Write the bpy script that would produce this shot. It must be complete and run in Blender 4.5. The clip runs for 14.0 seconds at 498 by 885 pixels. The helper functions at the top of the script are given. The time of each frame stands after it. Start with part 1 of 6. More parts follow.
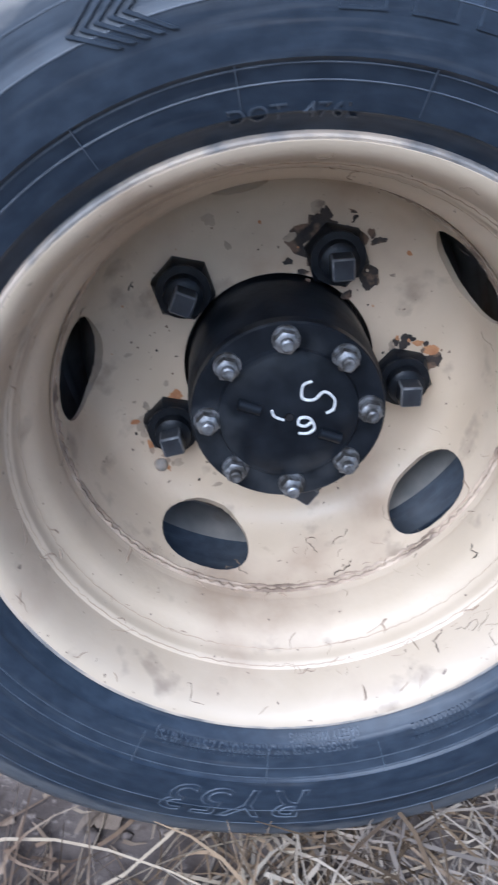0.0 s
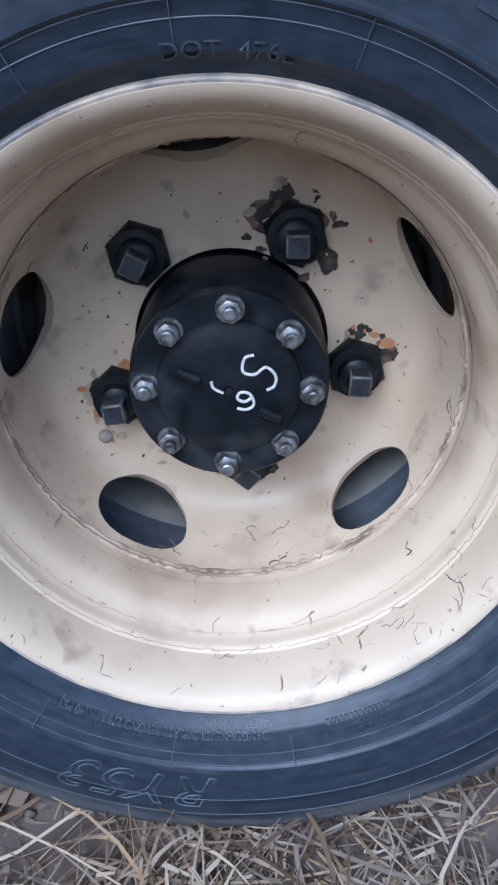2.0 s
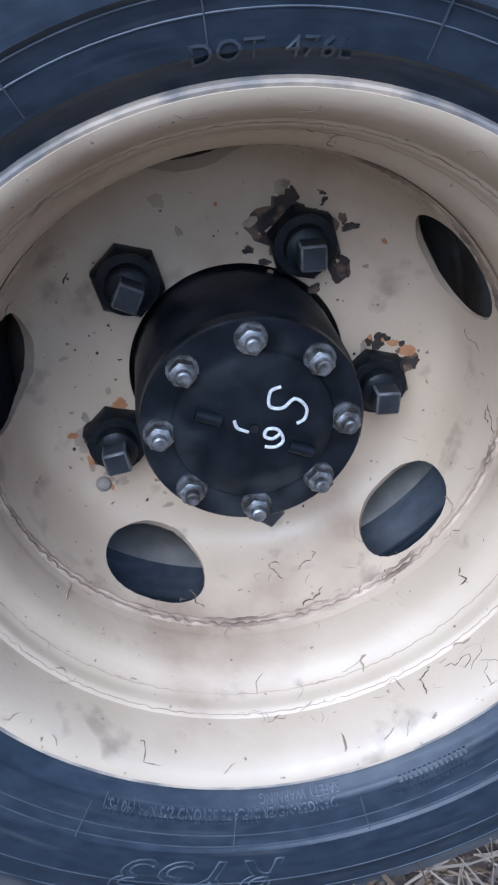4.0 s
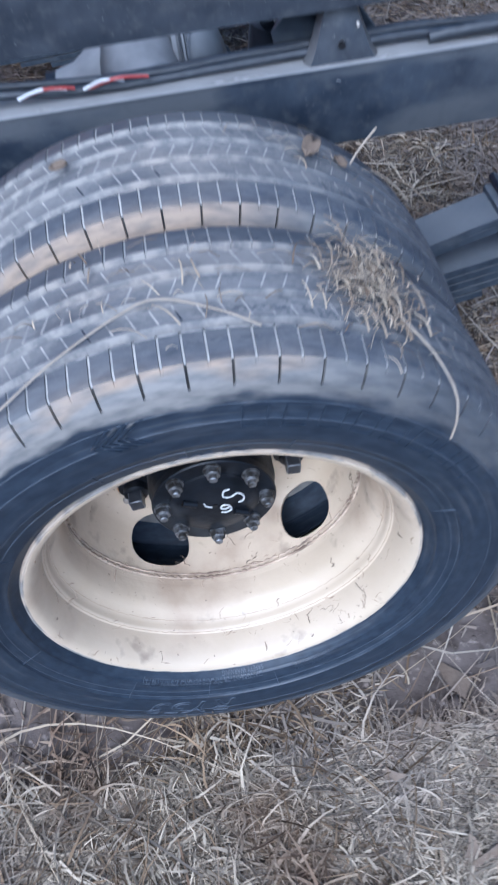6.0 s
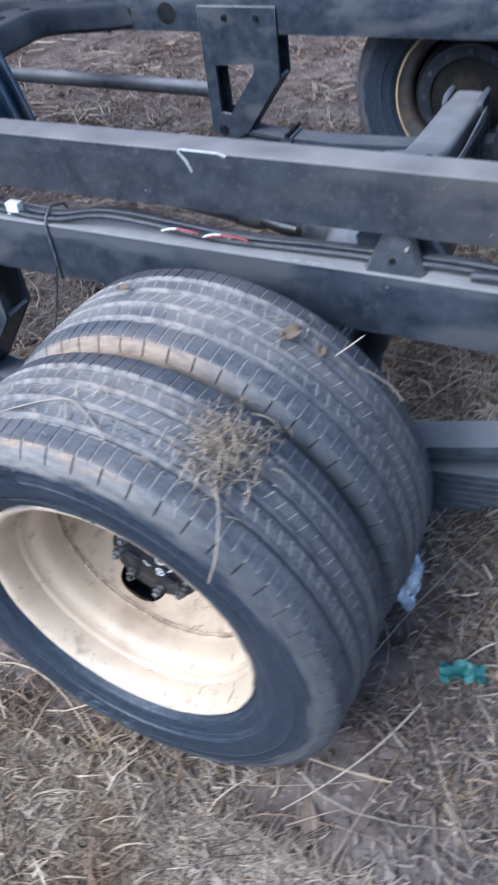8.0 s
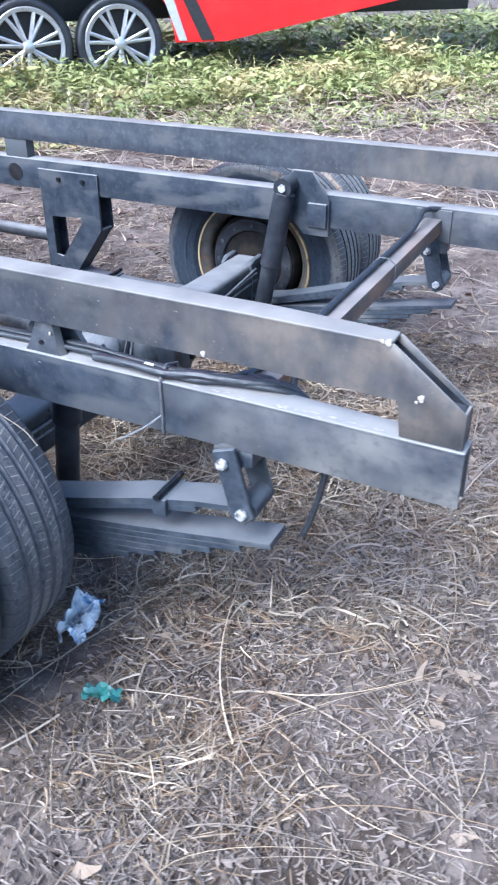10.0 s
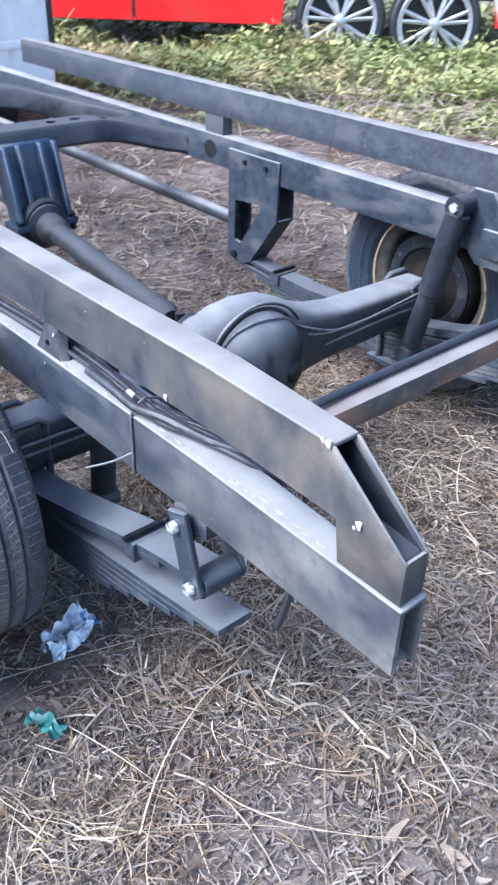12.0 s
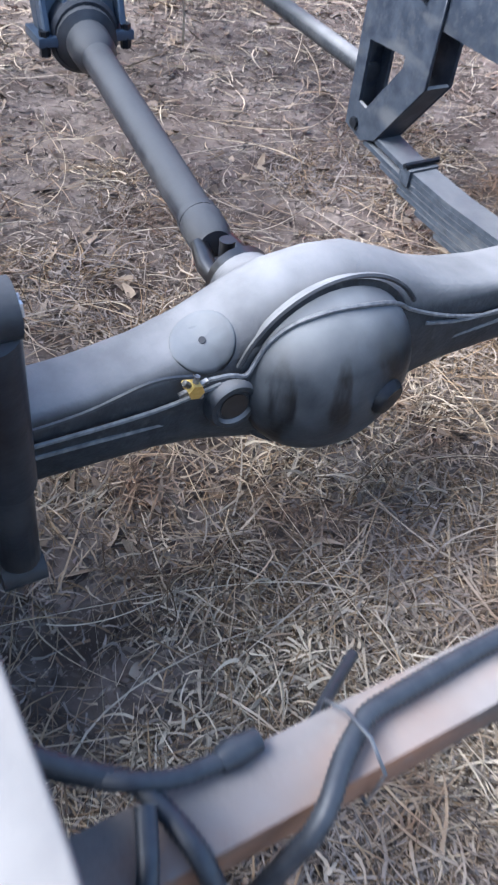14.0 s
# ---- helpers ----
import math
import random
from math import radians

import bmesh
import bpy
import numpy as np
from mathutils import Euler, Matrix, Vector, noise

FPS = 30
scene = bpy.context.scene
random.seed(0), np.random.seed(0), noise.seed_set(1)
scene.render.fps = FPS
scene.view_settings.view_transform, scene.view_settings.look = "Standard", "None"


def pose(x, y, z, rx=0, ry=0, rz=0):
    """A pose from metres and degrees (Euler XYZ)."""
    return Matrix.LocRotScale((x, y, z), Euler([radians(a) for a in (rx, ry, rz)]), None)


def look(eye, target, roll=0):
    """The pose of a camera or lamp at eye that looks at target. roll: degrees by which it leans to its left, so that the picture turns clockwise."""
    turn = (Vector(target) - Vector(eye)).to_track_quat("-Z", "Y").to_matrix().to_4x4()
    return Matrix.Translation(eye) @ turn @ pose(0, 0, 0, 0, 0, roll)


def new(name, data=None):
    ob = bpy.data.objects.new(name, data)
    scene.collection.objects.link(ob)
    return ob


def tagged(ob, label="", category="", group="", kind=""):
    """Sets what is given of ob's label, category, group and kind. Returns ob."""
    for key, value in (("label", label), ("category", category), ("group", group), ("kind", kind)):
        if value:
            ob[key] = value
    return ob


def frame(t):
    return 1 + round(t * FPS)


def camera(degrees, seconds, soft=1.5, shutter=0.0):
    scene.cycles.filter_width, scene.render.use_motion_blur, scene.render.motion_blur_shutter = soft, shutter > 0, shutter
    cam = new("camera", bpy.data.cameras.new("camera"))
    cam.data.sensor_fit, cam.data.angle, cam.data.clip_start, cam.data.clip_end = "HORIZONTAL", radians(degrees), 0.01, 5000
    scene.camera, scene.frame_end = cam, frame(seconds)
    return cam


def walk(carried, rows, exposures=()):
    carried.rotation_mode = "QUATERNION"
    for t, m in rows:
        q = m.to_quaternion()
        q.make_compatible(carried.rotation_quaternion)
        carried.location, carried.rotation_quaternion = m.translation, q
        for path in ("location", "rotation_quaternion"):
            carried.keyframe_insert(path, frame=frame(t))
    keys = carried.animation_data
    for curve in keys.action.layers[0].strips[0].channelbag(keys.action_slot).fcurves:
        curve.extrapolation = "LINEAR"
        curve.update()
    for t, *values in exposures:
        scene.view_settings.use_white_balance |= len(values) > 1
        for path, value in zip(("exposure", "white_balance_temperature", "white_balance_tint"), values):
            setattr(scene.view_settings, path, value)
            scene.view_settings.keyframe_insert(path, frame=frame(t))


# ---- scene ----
from mathutils.bvhtree import BVHTree

cam = camera(33.57, 14.0, soft=2.2, shutter=0.4)
PATH = [
    (0, (-0.0237, 0.1001, 0.651), (-0.0545, 1.835, -0.3443), -7.83),
    (0.5, (0.0164, 0.0921, 0.6229), (0.0108, 1.834, -0.3602), -4.77),
    (1, (0.0299, 0.085, 0.6039), (0.0125, 1.846, -0.3444), -3.09),
    (1.5, (0.0267, 0.0824, 0.6058), (-0.0037, 1.851, -0.3267), -2.45),
    (2, (0.0257, 0.0926, 0.6037), (-0.0121, 1.859, -0.3337), -2.50),
    (2.5, (0.0021, 0.1141, 0.6094), (-0.0185, 1.873, -0.3425), -2.18),
    (3, (-0.0067, 0.1317, 0.6096), (-0.0109, 1.889, -0.3455), -2.43),
    (3.2, (-0.0129, 0.143, 0.609), (0.0038, 1.896, -0.3541), -3.00),
    (5.3, (-0.0626, 0.2047, 0.6995), (0.1429, 1.748, -0.5564), -9.42),
    (5.5, (-0.0472, 0.1688, 0.8323), (0.1098, 1.585, -0.5714), -9.47),
    (6, (0.0179, 0.072, 1.16), (0.0886, 1.353, -0.3743), -7.49),
    (6.5, (0.089, -0.0078, 1.3), (-0.0006, 1.278, -0.2292), -7.81),
    (7, (0.244, 0.0427, 1.314), (-0.1634, 1.267, -0.2145), -9.08),
    (7.5, (0.3847, 0.0512, 1.302), (-0.2487, 1.223, -0.1896), -12.23),
    (8, (0.5958, 0.057, 1.321), (-0.2012, 1.306, -0.0223), -9.05),
    (8.5, (0.797, 0.0185, 1.348), (0.009, 1.37, 0.1019), -4.10),
    (9, (0.9202, -0.0435, 1.345), (0.2263, 1.495, 0.2715), -2.03),
    (9.2, (0.9841, -0.0941, 1.349), (0.2966, 1.454, 0.2854), -1.43),
    (11.3, (1.496, 0.2413, 1.34), (0.4502, 1.632, 0.353), 3.57),
    (11.5, (1.494, 0.3229, 1.343), (0.3955, 1.665, 0.3464), 4.12),
    (12, (1.462, 0.4519, 1.336), (0.2102, 1.574, 0.2528), 1.70),
    (12.5, (1.398, 0.6474, 1.332), (0.1132, 1.644, 0.1677), 4.87),
    (13, (1.224, 0.8355, 1.307), (0.0036, 1.714, -0.012), 6.93),
    (13.5, (0.9914, 0.9788, 1.251), (-0.1961, 1.816, -0.1237), 8.19),
    (14, (0.8097, 1.09, 1.162), (-0.3446, 1.879, -0.2676), 7.85),
]
EXPO = [(0.0, 1.0, 5020), (1.5, 1.02, 4930), (2.0, 0.84, 4880), (3.2, 0.83, 4880), (5.5, 0.9, 4760), (6.0, 1.02, 4880), (6.5, 1.07, 4940), (7.5, 1.19, 5240), (8.0, 1.27, 5230), (8.5, 1.80, 5260), (9.2, 2.05, 5280), (11.3, 2.2, 5250), (12.5, 2.19, 5450), (13.2, 2.19, 5580), (14.0, 2.36, 5740)]
walk(cam, [(t, look(eye, target, roll)) for t, eye, target, roll in PATH], [(t, e, k, 9) for t, e, k in EXPO])
# ---- light and sky ----
SUN_ELEV, SUN_TURN = 46.0, 201.0
world = bpy.data.worlds.new("sky")
scene.world = world
world.use_nodes = True
wn = world.node_tree
wn.nodes.clear()
sky = wn.nodes.new("ShaderNodeTexSky")
sky.sky_type = "NISHITA"
sky.sun_disc = False
sky.sun_elevation, sky.sun_rotation = radians(SUN_ELEV), radians(SUN_TURN)
sky.air_density, sky.dust_density, sky.ozone_density = 1.0, 2.0, 1.0
wbg = wn.nodes.new("ShaderNodeBackground")
wbg.inputs["Strength"].default_value = 0.108
wout = wn.nodes.new("ShaderNodeOutputWorld")
wn.links.new(sky.outputs[0], wbg.inputs[0])
wn.links.new(wbg.outputs[0], wout.inputs[0])
sun = new("sun", bpy.data.lights.new("sun", "SUN"))
sun.data.energy, sun.data.angle, sun.data.color = 2.2, radians(45), (1.0, 0.97, 0.94)
sun.rotation_euler = (radians(90 - SUN_ELEV), 0, radians(180 - SUN_TURN))
scene.view_settings.exposure = 0.0


# ---- materials ----
def mat(name, c1, c2=None, rough=0.6, metal=0.0, scale=30.0, bump=0.0, bump_scale=200.0, stain=None, stain_scale=6.0,
        stain_at=(0.55, 0.7), rough2=None, island=0.0, per_object=0.0, spec=0.5, grain=None, grain2=None, dust_sheen=None, stretch=None, wear=None):
    """Two-scale procedural surface: c1..c2 by fine noise, patches of stain by coarse noise."""
    m = bpy.data.materials.new(name)
    m.use_nodes = True
    nt = m.node_tree
    b = nt.nodes["Principled BSDF"]
    b.inputs["Metallic"].default_value = metal
    b.inputs["Roughness"].default_value = rough
    b.inputs["Specular IOR Level"].default_value = spec
    co = nt.nodes.new("ShaderNodeTexCoord").outputs["Object"]

    def noise_tex(s, detail=6.0, drawn=None):
        n = nt.nodes.new("ShaderNodeTexNoise")
        n.inputs["Scale"].default_value, n.inputs["Detail"].default_value = s, detail
        src = co
        if drawn:
            pull = nt.nodes.new("ShaderNodeVectorMath")
            pull.operation = "MULTIPLY"
            pull.inputs[1].default_value = drawn
            nt.links.new(co, pull.inputs[0])
            src = pull.outputs[0]
        nt.links.new(src, n.inputs["Vector"])
        return n.outputs["Fac"]

    def ramp(fac, a, z):
        r = nt.nodes.new("ShaderNodeMapRange")
        r.inputs["From Min"].default_value, r.inputs["From Max"].default_value = a, z
        nt.links.new(fac, r.inputs["Value"])
        return r.outputs[0]

    def mix(fac, a, z):
        x = nt.nodes.new("ShaderNodeMix")
        x.data_type = "RGBA"
        nt.links.new(fac, x.inputs["Factor"])
        for sock, v in ((x.inputs["A"], a), (x.inputs["B"], z)):
            if isinstance(v, tuple):
                sock.default_value = (*v, 1)
            else:
                nt.links.new(v, sock)
        return x.outputs["Result"]

    fine = ramp(noise_tex(scale), 0.3, 0.7)
    if island or per_object:
        src = nt.nodes.new("ShaderNodeNewGeometry").outputs["Random Per Island"] if island else nt.nodes.new("ShaderNodeObjectInfo").outputs["Random"]
        add = nt.nodes.new("ShaderNodeMath")
        add.operation = "MULTIPLY_ADD"
        add.inputs[1].default_value = island or per_object
        nt.links.new(src, add.inputs[0])
        half = nt.nodes.new("ShaderNodeMath")
        half.operation = "MULTIPLY"
        half.inputs[1].default_value = 1 - (island or per_object)
        nt.links.new(fine, half.inputs[0])
        nt.links.new(half.outputs[0], add.inputs[2])
        fine = add.outputs[0]
    col = mix(fine, c1, c2 or c1)
    if stain:
        mask = ramp(noise_tex(stain_scale, 9.0, stretch), *stain_at)
        col = mix(mask, col, stain)
        if rough2 is not None:
            rm = nt.nodes.new("ShaderNodeMapRange")
            rm.inputs["To Min"].default_value, rm.inputs["To Max"].default_value = rough, rough2
            nt.links.new(mask, rm.inputs["Value"])
            nt.links.new(rm.outputs[0], b.inputs["Roughness"])
    if wear:
        along = nt.nodes.new("ShaderNodeSeparateXYZ")
        nt.links.new(co, along.inputs[0])
        much = nt.nodes.new("ShaderNodeMath")
        much.operation = "MULTIPLY"
        nt.links.new(ramp(along.outputs["X"], wear[1], wear[2]), much.inputs[0])
        nt.links.new(ramp(noise_tex(wear[3], 12.0, wear[4]), 0.32, 0.68), much.inputs[1])
        col = mix(much.outputs[0], col, wear[0])
    for g in (grain, grain2):
        if g:
            col = mix(ramp(noise_tex(g[1], 4.0), g[2], g[3]), col, g[0])
    # Paler up-facing faces: dust, and on the rails painted sky sheen too.
    if dust_sheen:
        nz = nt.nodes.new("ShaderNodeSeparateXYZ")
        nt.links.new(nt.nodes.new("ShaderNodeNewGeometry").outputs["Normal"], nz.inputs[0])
        top_mask = nt.nodes.new("ShaderNodeMath")
        top_mask.operation = "MULTIPLY"
        nt.links.new(ramp(nz.outputs["Z"], *(dust_sheen[2:] or (0.3, 0.75))), top_mask.inputs[0])
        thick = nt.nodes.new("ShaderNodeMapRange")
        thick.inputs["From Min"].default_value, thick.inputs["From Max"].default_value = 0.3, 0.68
        thick.inputs["To Min"].default_value, thick.inputs["To Max"].default_value = 0.35 + 0.6 * dust_sheen[1], 1.0
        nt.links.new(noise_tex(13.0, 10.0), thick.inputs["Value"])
        nt.links.new(thick.outputs[0], top_mask.inputs[1])
        col = mix(top_mask.outputs[0], col, dust_sheen[0])
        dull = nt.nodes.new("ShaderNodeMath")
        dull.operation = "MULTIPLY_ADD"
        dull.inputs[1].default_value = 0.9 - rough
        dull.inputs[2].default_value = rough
        nt.links.new(top_mask.outputs[0], dull.inputs[0])
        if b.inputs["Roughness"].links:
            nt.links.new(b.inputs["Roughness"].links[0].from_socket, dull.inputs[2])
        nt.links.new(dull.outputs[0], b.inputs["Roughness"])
    nt.links.new(col, b.inputs["Base Color"])
    if bump:
        bp = nt.nodes.new("ShaderNodeBump")
        bp.inputs["Strength"].default_value, bp.inputs["Distance"].default_value = bump, 0.004
        nt.links.new(noise_tex(bump_scale), bp.inputs["Height"])
        nt.links.new(bp.outputs[0], b.inputs["Normal"])
    return m


SOIL = mat("soil", (0.066, 0.051, 0.044), (0.215, 0.175, 0.150), 0.95, scale=11, bump=1.0, bump_scale=45, stain=(0.05, 0.037, 0.029), stain_scale=2.2, stain_at=(0.46, 0.68), spec=0.12, grain=((0.05, 0.037, 0.029), 33.0, 0.54, 0.74), grain2=((0.27, 0.22, 0.185), 90.0, 0.60, 0.72))
STRAW = mat("straw", (0.045, 0.031, 0.021), (0.57, 0.470, 0.345), 0.75, scale=40, island=0.85, spec=0.2, stain=(0.17, 0.108, 0.068), stain_scale=4.5, stain_at=(0.46, 0.66), grain=((0.20, 0.165, 0.145), 1.5, 0.47, 0.62))
UNDER = mat("old_straw", (0.022, 0.014, 0.009), (0.31, 0.215, 0.130), 0.8, scale=40, island=0.85, spec=0.15, stain=(0.10, 0.066, 0.045), stain_scale=4.5, stain_at=(0.46, 0.66))
PALE = mat("pale_stalk", (0.20, 0.155, 0.115), (0.46, 0.385, 0.295), 0.7, scale=60, island=0.8, spec=0.3)
LITTER = mat("leaf_litter", (0.040, 0.031, 0.026), (0.29, 0.240, 0.205), 0.85, scale=60, island=0.9, spec=0.15)
FLAKE = mat("leaf_flake", (0.050, 0.039, 0.033), (0.235, 0.190, 0.160), 0.85, scale=60, island=0.9, spec=0.15)
TUFT = mat("caught_straw", (0.11, 0.072, 0.047), (0.47, 0.38, 0.27), 0.75, scale=60, island=0.9, spec=0.2)
STALK = mat("stalk", (0.13, 0.075, 0.042), (0.46, 0.37, 0.255), 0.7, scale=60, island=0.8, spec=0.3)
DEADLEAF = mat("dead_leaf", (0.09, 0.062, 0.042), (0.29, 0.225, 0.17), 0.8, scale=60, island=0.8, bump=0.3, spec=0.2)
WEED = mat("weed_leaf", (0.07, 0.11, 0.025), (0.42, 0.43, 0.17), 0.6, scale=25, island=0.8, spec=0.35, stain=(0.40, 0.33, 0.16), stain_scale=1.6, stain_at=(0.50, 0.66))
# Rail tops: dust tone raised to include the sheen of the sky.
RAIL = mat("black_rail_paint", (0.014, 0.019, 0.029), (0.037, 0.045, 0.058), 0.40, scale=28, bump=0.12, bump_scale=90, stain=(0.060, 0.064, 0.070), stain_scale=16, stain_at=(0.50, 0.60), rough2=0.6, grain=((0.050, 0.054, 0.060), 60.0, 0.52, 0.82), grain2=((0.085, 0.087, 0.09), 240.0, 0.68, 0.80), dust_sheen=((0.25, 0.243, 0.235), 0.45), stretch=(0.30, 1, 0.8), wear=((0.14, 0.135, 0.130), 0.35, 0.9, 18.0, (0.5, 1, 0.6)), spec=0.28)
NOSE = mat("worn_rail_paint", (0.017, 0.021, 0.029), (0.042, 0.047, 0.057), 0.40, scale=26, bump=0.12, bump_scale=90, stain=(0.060, 0.060, 0.062), stain_scale=14, stain_at=(0.54, 0.72), rough2=0.6, grain=((0.062, 0.064, 0.068), 70.0, 0.52, 0.82), grain2=((0.13, 0.125, 0.12), 220.0, 0.66, 0.78), dust_sheen=((0.215, 0.202, 0.186), 0.35), stretch=(0.3, 1, 1), wear=((0.120, 0.103, 0.088), 0.20, 0.70, 20.0, (0.7, 1, 0.45)), spec=0.28)
AXLE = mat("black_axle_paint", (0.014, 0.017, 0.021), (0.034, 0.037, 0.043), 0.50, scale=40, bump=0.30, bump_scale=130, stain=(0.048, 0.049, 0.051), stain_scale=9, stain_at=(0.5, 0.72), rough2=0.65, grain=((0.060, 0.060, 0.061), 60.0, 0.58, 0.80), dust_sheen=((0.205, 0.203, 0.204), 0.4, 0.35, 0.85), spec=0.3)
SPRING = mat("black_spring_paint", (0.018, 0.024, 0.034), (0.045, 0.054, 0.068), 0.42, scale=50, bump=0.2, bump_scale=150, stain=(0.095, 0.098, 0.10), stain_scale=14, stain_at=(0.54, 0.68), rough2=0.65, dust_sheen=((0.105, 0.110, 0.118), 0.2), stretch=(0.4, 1, 1), spec=0.34)
BEAM = mat("rusty_beam_paint", (0.035, 0.034, 0.035), (0.085, 0.076, 0.070), 0.5, scale=30, stain=(0.25, 0.125, 0.072), stain_scale=9, stain_at=(0.51, 0.66), rough2=0.65, bump=0.15, dust_sheen=((0.21, 0.185, 0.170), 0.1), stretch=(1, 0.3, 1), grain=((0.16, 0.15, 0.14), 60.0, 0.60, 0.80))
CREAM = mat("cream_rim_paint", (0.475, 0.374, 0.260), (0.578, 0.463, 0.338), 0.42, scale=9, bump=0.14, bump_scale=60, stain=(0.37, 0.275, 0.188), stain_scale=9, stain_at=(0.50, 0.70), rough2=0.62, grain=((0.30, 0.23, 0.165), 28.0, 0.61, 0.76), grain2=((0.17, 0.12, 0.085), 150.0, 0.69, 0.74))
RUBBER = mat("tyre_rubber", (0.010, 0.012, 0.017), (0.022, 0.025, 0.031), 0.40, scale=60, bump=0.18, bump_scale=260, stain=(0.045, 0.046, 0.05), stain_scale=5, stain_at=(0.5, 0.85), rough2=0.6, grain=((0.085, 0.085, 0.088), 90.0, 0.68, 0.76))
HUB = mat("black_hub_paint", (0.004, 0.005, 0.007), (0.012, 0.014, 0.018), 0.34, scale=50, bump=0.12, bump_scale=110, stain=(0.035, 0.037, 0.04), stain_scale=14, stain_at=(0.55, 0.75), rough2=0.6, spec=0.2)
NUT = mat("black_nut_paint", (0.004, 0.005, 0.007), (0.012, 0.014, 0.018), 0.36, scale=80, bump=0.12, spec=0.22, stain=(0.10, 0.06, 0.04), stain_scale=40, stain_at=(0.64, 0.75))
TIP = mat("worn_stud_paint", (0.012, 0.014, 0.019), (0.034, 0.038, 0.046), 0.36, scale=60, bump=0.1)
BARE = mat("worn_bare_edge", (0.07, 0.073, 0.08), (0.20, 0.20, 0.205), 0.5, metal=0.3, scale=160)
ZINC = mat("zinc_bolt", (0.14, 0.14, 0.145), (0.30, 0.30, 0.305), 0.45, metal=0.8, scale=150, stain=(0.07, 0.065, 0.06), stain_scale=90, stain_at=(0.45, 0.6), rough2=0.6)
CROSS = mat("black_cross_member_paint", (0.010, 0.012, 0.017), (0.028, 0.031, 0.038), 0.36, scale=35, bump=0.12, bump_scale=90, stain=(0.06, 0.06, 0.062), stain_scale=7, stain_at=(0.52, 0.78), rough2=0.6, dust_sheen=((0.055, 0.058, 0.064), 0.3), spec=0.28)
BLUISH = mat("blue_black_bracket_paint", (0.020, 0.034, 0.058), (0.038, 0.058, 0.090), 0.45, scale=30, bump=0.15, bump_scale=90, stain=(0.07, 0.075, 0.085), stain_scale=9, rough2=0.6)
BLOB = mat("weld_spatter", (0.20, 0.17, 0.145), (0.46, 0.43, 0.39), 0.6, scale=150, bump=0.5)
CHIP = mat("chipped_primer", (0.014, 0.012, 0.011), (0.045, 0.032, 0.025), 0.75, scale=90, bump=0.4, stain=(0.15, 0.095, 0.06), stain_scale=70, stain_at=(0.50, 0.60))
CRACKED = mat("thin_worn_paint", (0.27, 0.20, 0.14), (0.38, 0.29, 0.21), 0.8, scale=90)
RUST = mat("rust_spot", (0.33, 0.14, 0.06), (0.46, 0.24, 0.11), 0.9, scale=120)
CHALK = mat("white_marker", (0.36, 0.36, 0.355), (0.62, 0.62, 0.60), 0.7, scale=260)
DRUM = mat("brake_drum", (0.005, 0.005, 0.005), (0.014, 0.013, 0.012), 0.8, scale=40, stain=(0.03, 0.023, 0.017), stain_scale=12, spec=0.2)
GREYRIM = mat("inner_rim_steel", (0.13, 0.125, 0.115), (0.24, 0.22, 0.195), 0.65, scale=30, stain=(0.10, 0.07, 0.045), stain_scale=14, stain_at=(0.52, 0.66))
OLDDISC = mat("old_disc_dim_rim_steel", (0.035, 0.033, 0.030), (0.085, 0.078, 0.070), 0.65, scale=30, stain=(0.10, 0.06, 0.035), stain_scale=20, stain_at=(0.50, 0.64))
OCHRE = mat("ochre_rim_edge", (0.24, 0.17, 0.085), (0.36, 0.27, 0.15), 0.6, scale=30, stain=(0.10, 0.075, 0.05), stain_scale=20)
WIRE = mat("wire_loom", (0.016, 0.019, 0.025), (0.034, 0.038, 0.045), 0.5, scale=80)
REDWIRE = mat("red_wire", (0.24, 0.03, 0.028), (0.36, 0.06, 0.05), 0.5, scale=90)
WHITEPL = mat("white_plastic", (0.48, 0.485, 0.49), (0.66, 0.66, 0.65), 0.5, scale=60)
GREYTIE = mat("grey_cable_tie", (0.10, 0.105, 0.115), (0.18, 0.185, 0.19), 0.5, scale=90)
DARKTIE = mat("dark_cable_tie", (0.035, 0.038, 0.045), (0.11, 0.115, 0.125), 0.45, scale=60)
BRIGHT = mat("bright_zinc", (0.42, 0.43, 0.44), (0.70, 0.70, 0.70), 0.35, metal=0.6, scale=90, stain=(0.14, 0.135, 0.13), stain_scale=70, stain_at=(0.55, 0.66))
BRASS = mat("brass_fitting", (0.52, 0.36, 0.10), (0.68, 0.50, 0.18), 0.4, metal=0.8, scale=120)
REDBODY = mat("red_trailer_paint", (0.62, 0.012, 0.012), (0.70, 0.02, 0.02), 0.28, scale=8, stain=(0.55, 0.03, 0.025), stain_scale=3)
SILVER = mat("silver_trim", (0.55, 0.56, 0.57), (0.68, 0.68, 0.7), 0.35, metal=0.5, scale=40)
BLACKTRIM = mat("black_trim", (0.015, 0.015, 0.017), (0.03, 0.03, 0.03), 0.5, scale=30)
WHITEBODY = mat("white_body_paint", (0.70, 0.68, 0.66), (0.80, 0.78, 0.76), 0.4, scale=12, stain=(0.52, 0.50, 0.47), stain_scale=4)
TEAL = mat("teal_plastic", (0.02, 0.10, 0.09), (0.045, 0.18, 0.155), 0.4, scale=50)
FILM = mat("clear_plastic_film", (0.22, 0.25, 0.28), (0.76, 0.78, 0.79), 0.18, scale=30, stain=(0.10, 0.22, 0.40), stain_scale=20, stain_at=(0.60, 0.66))


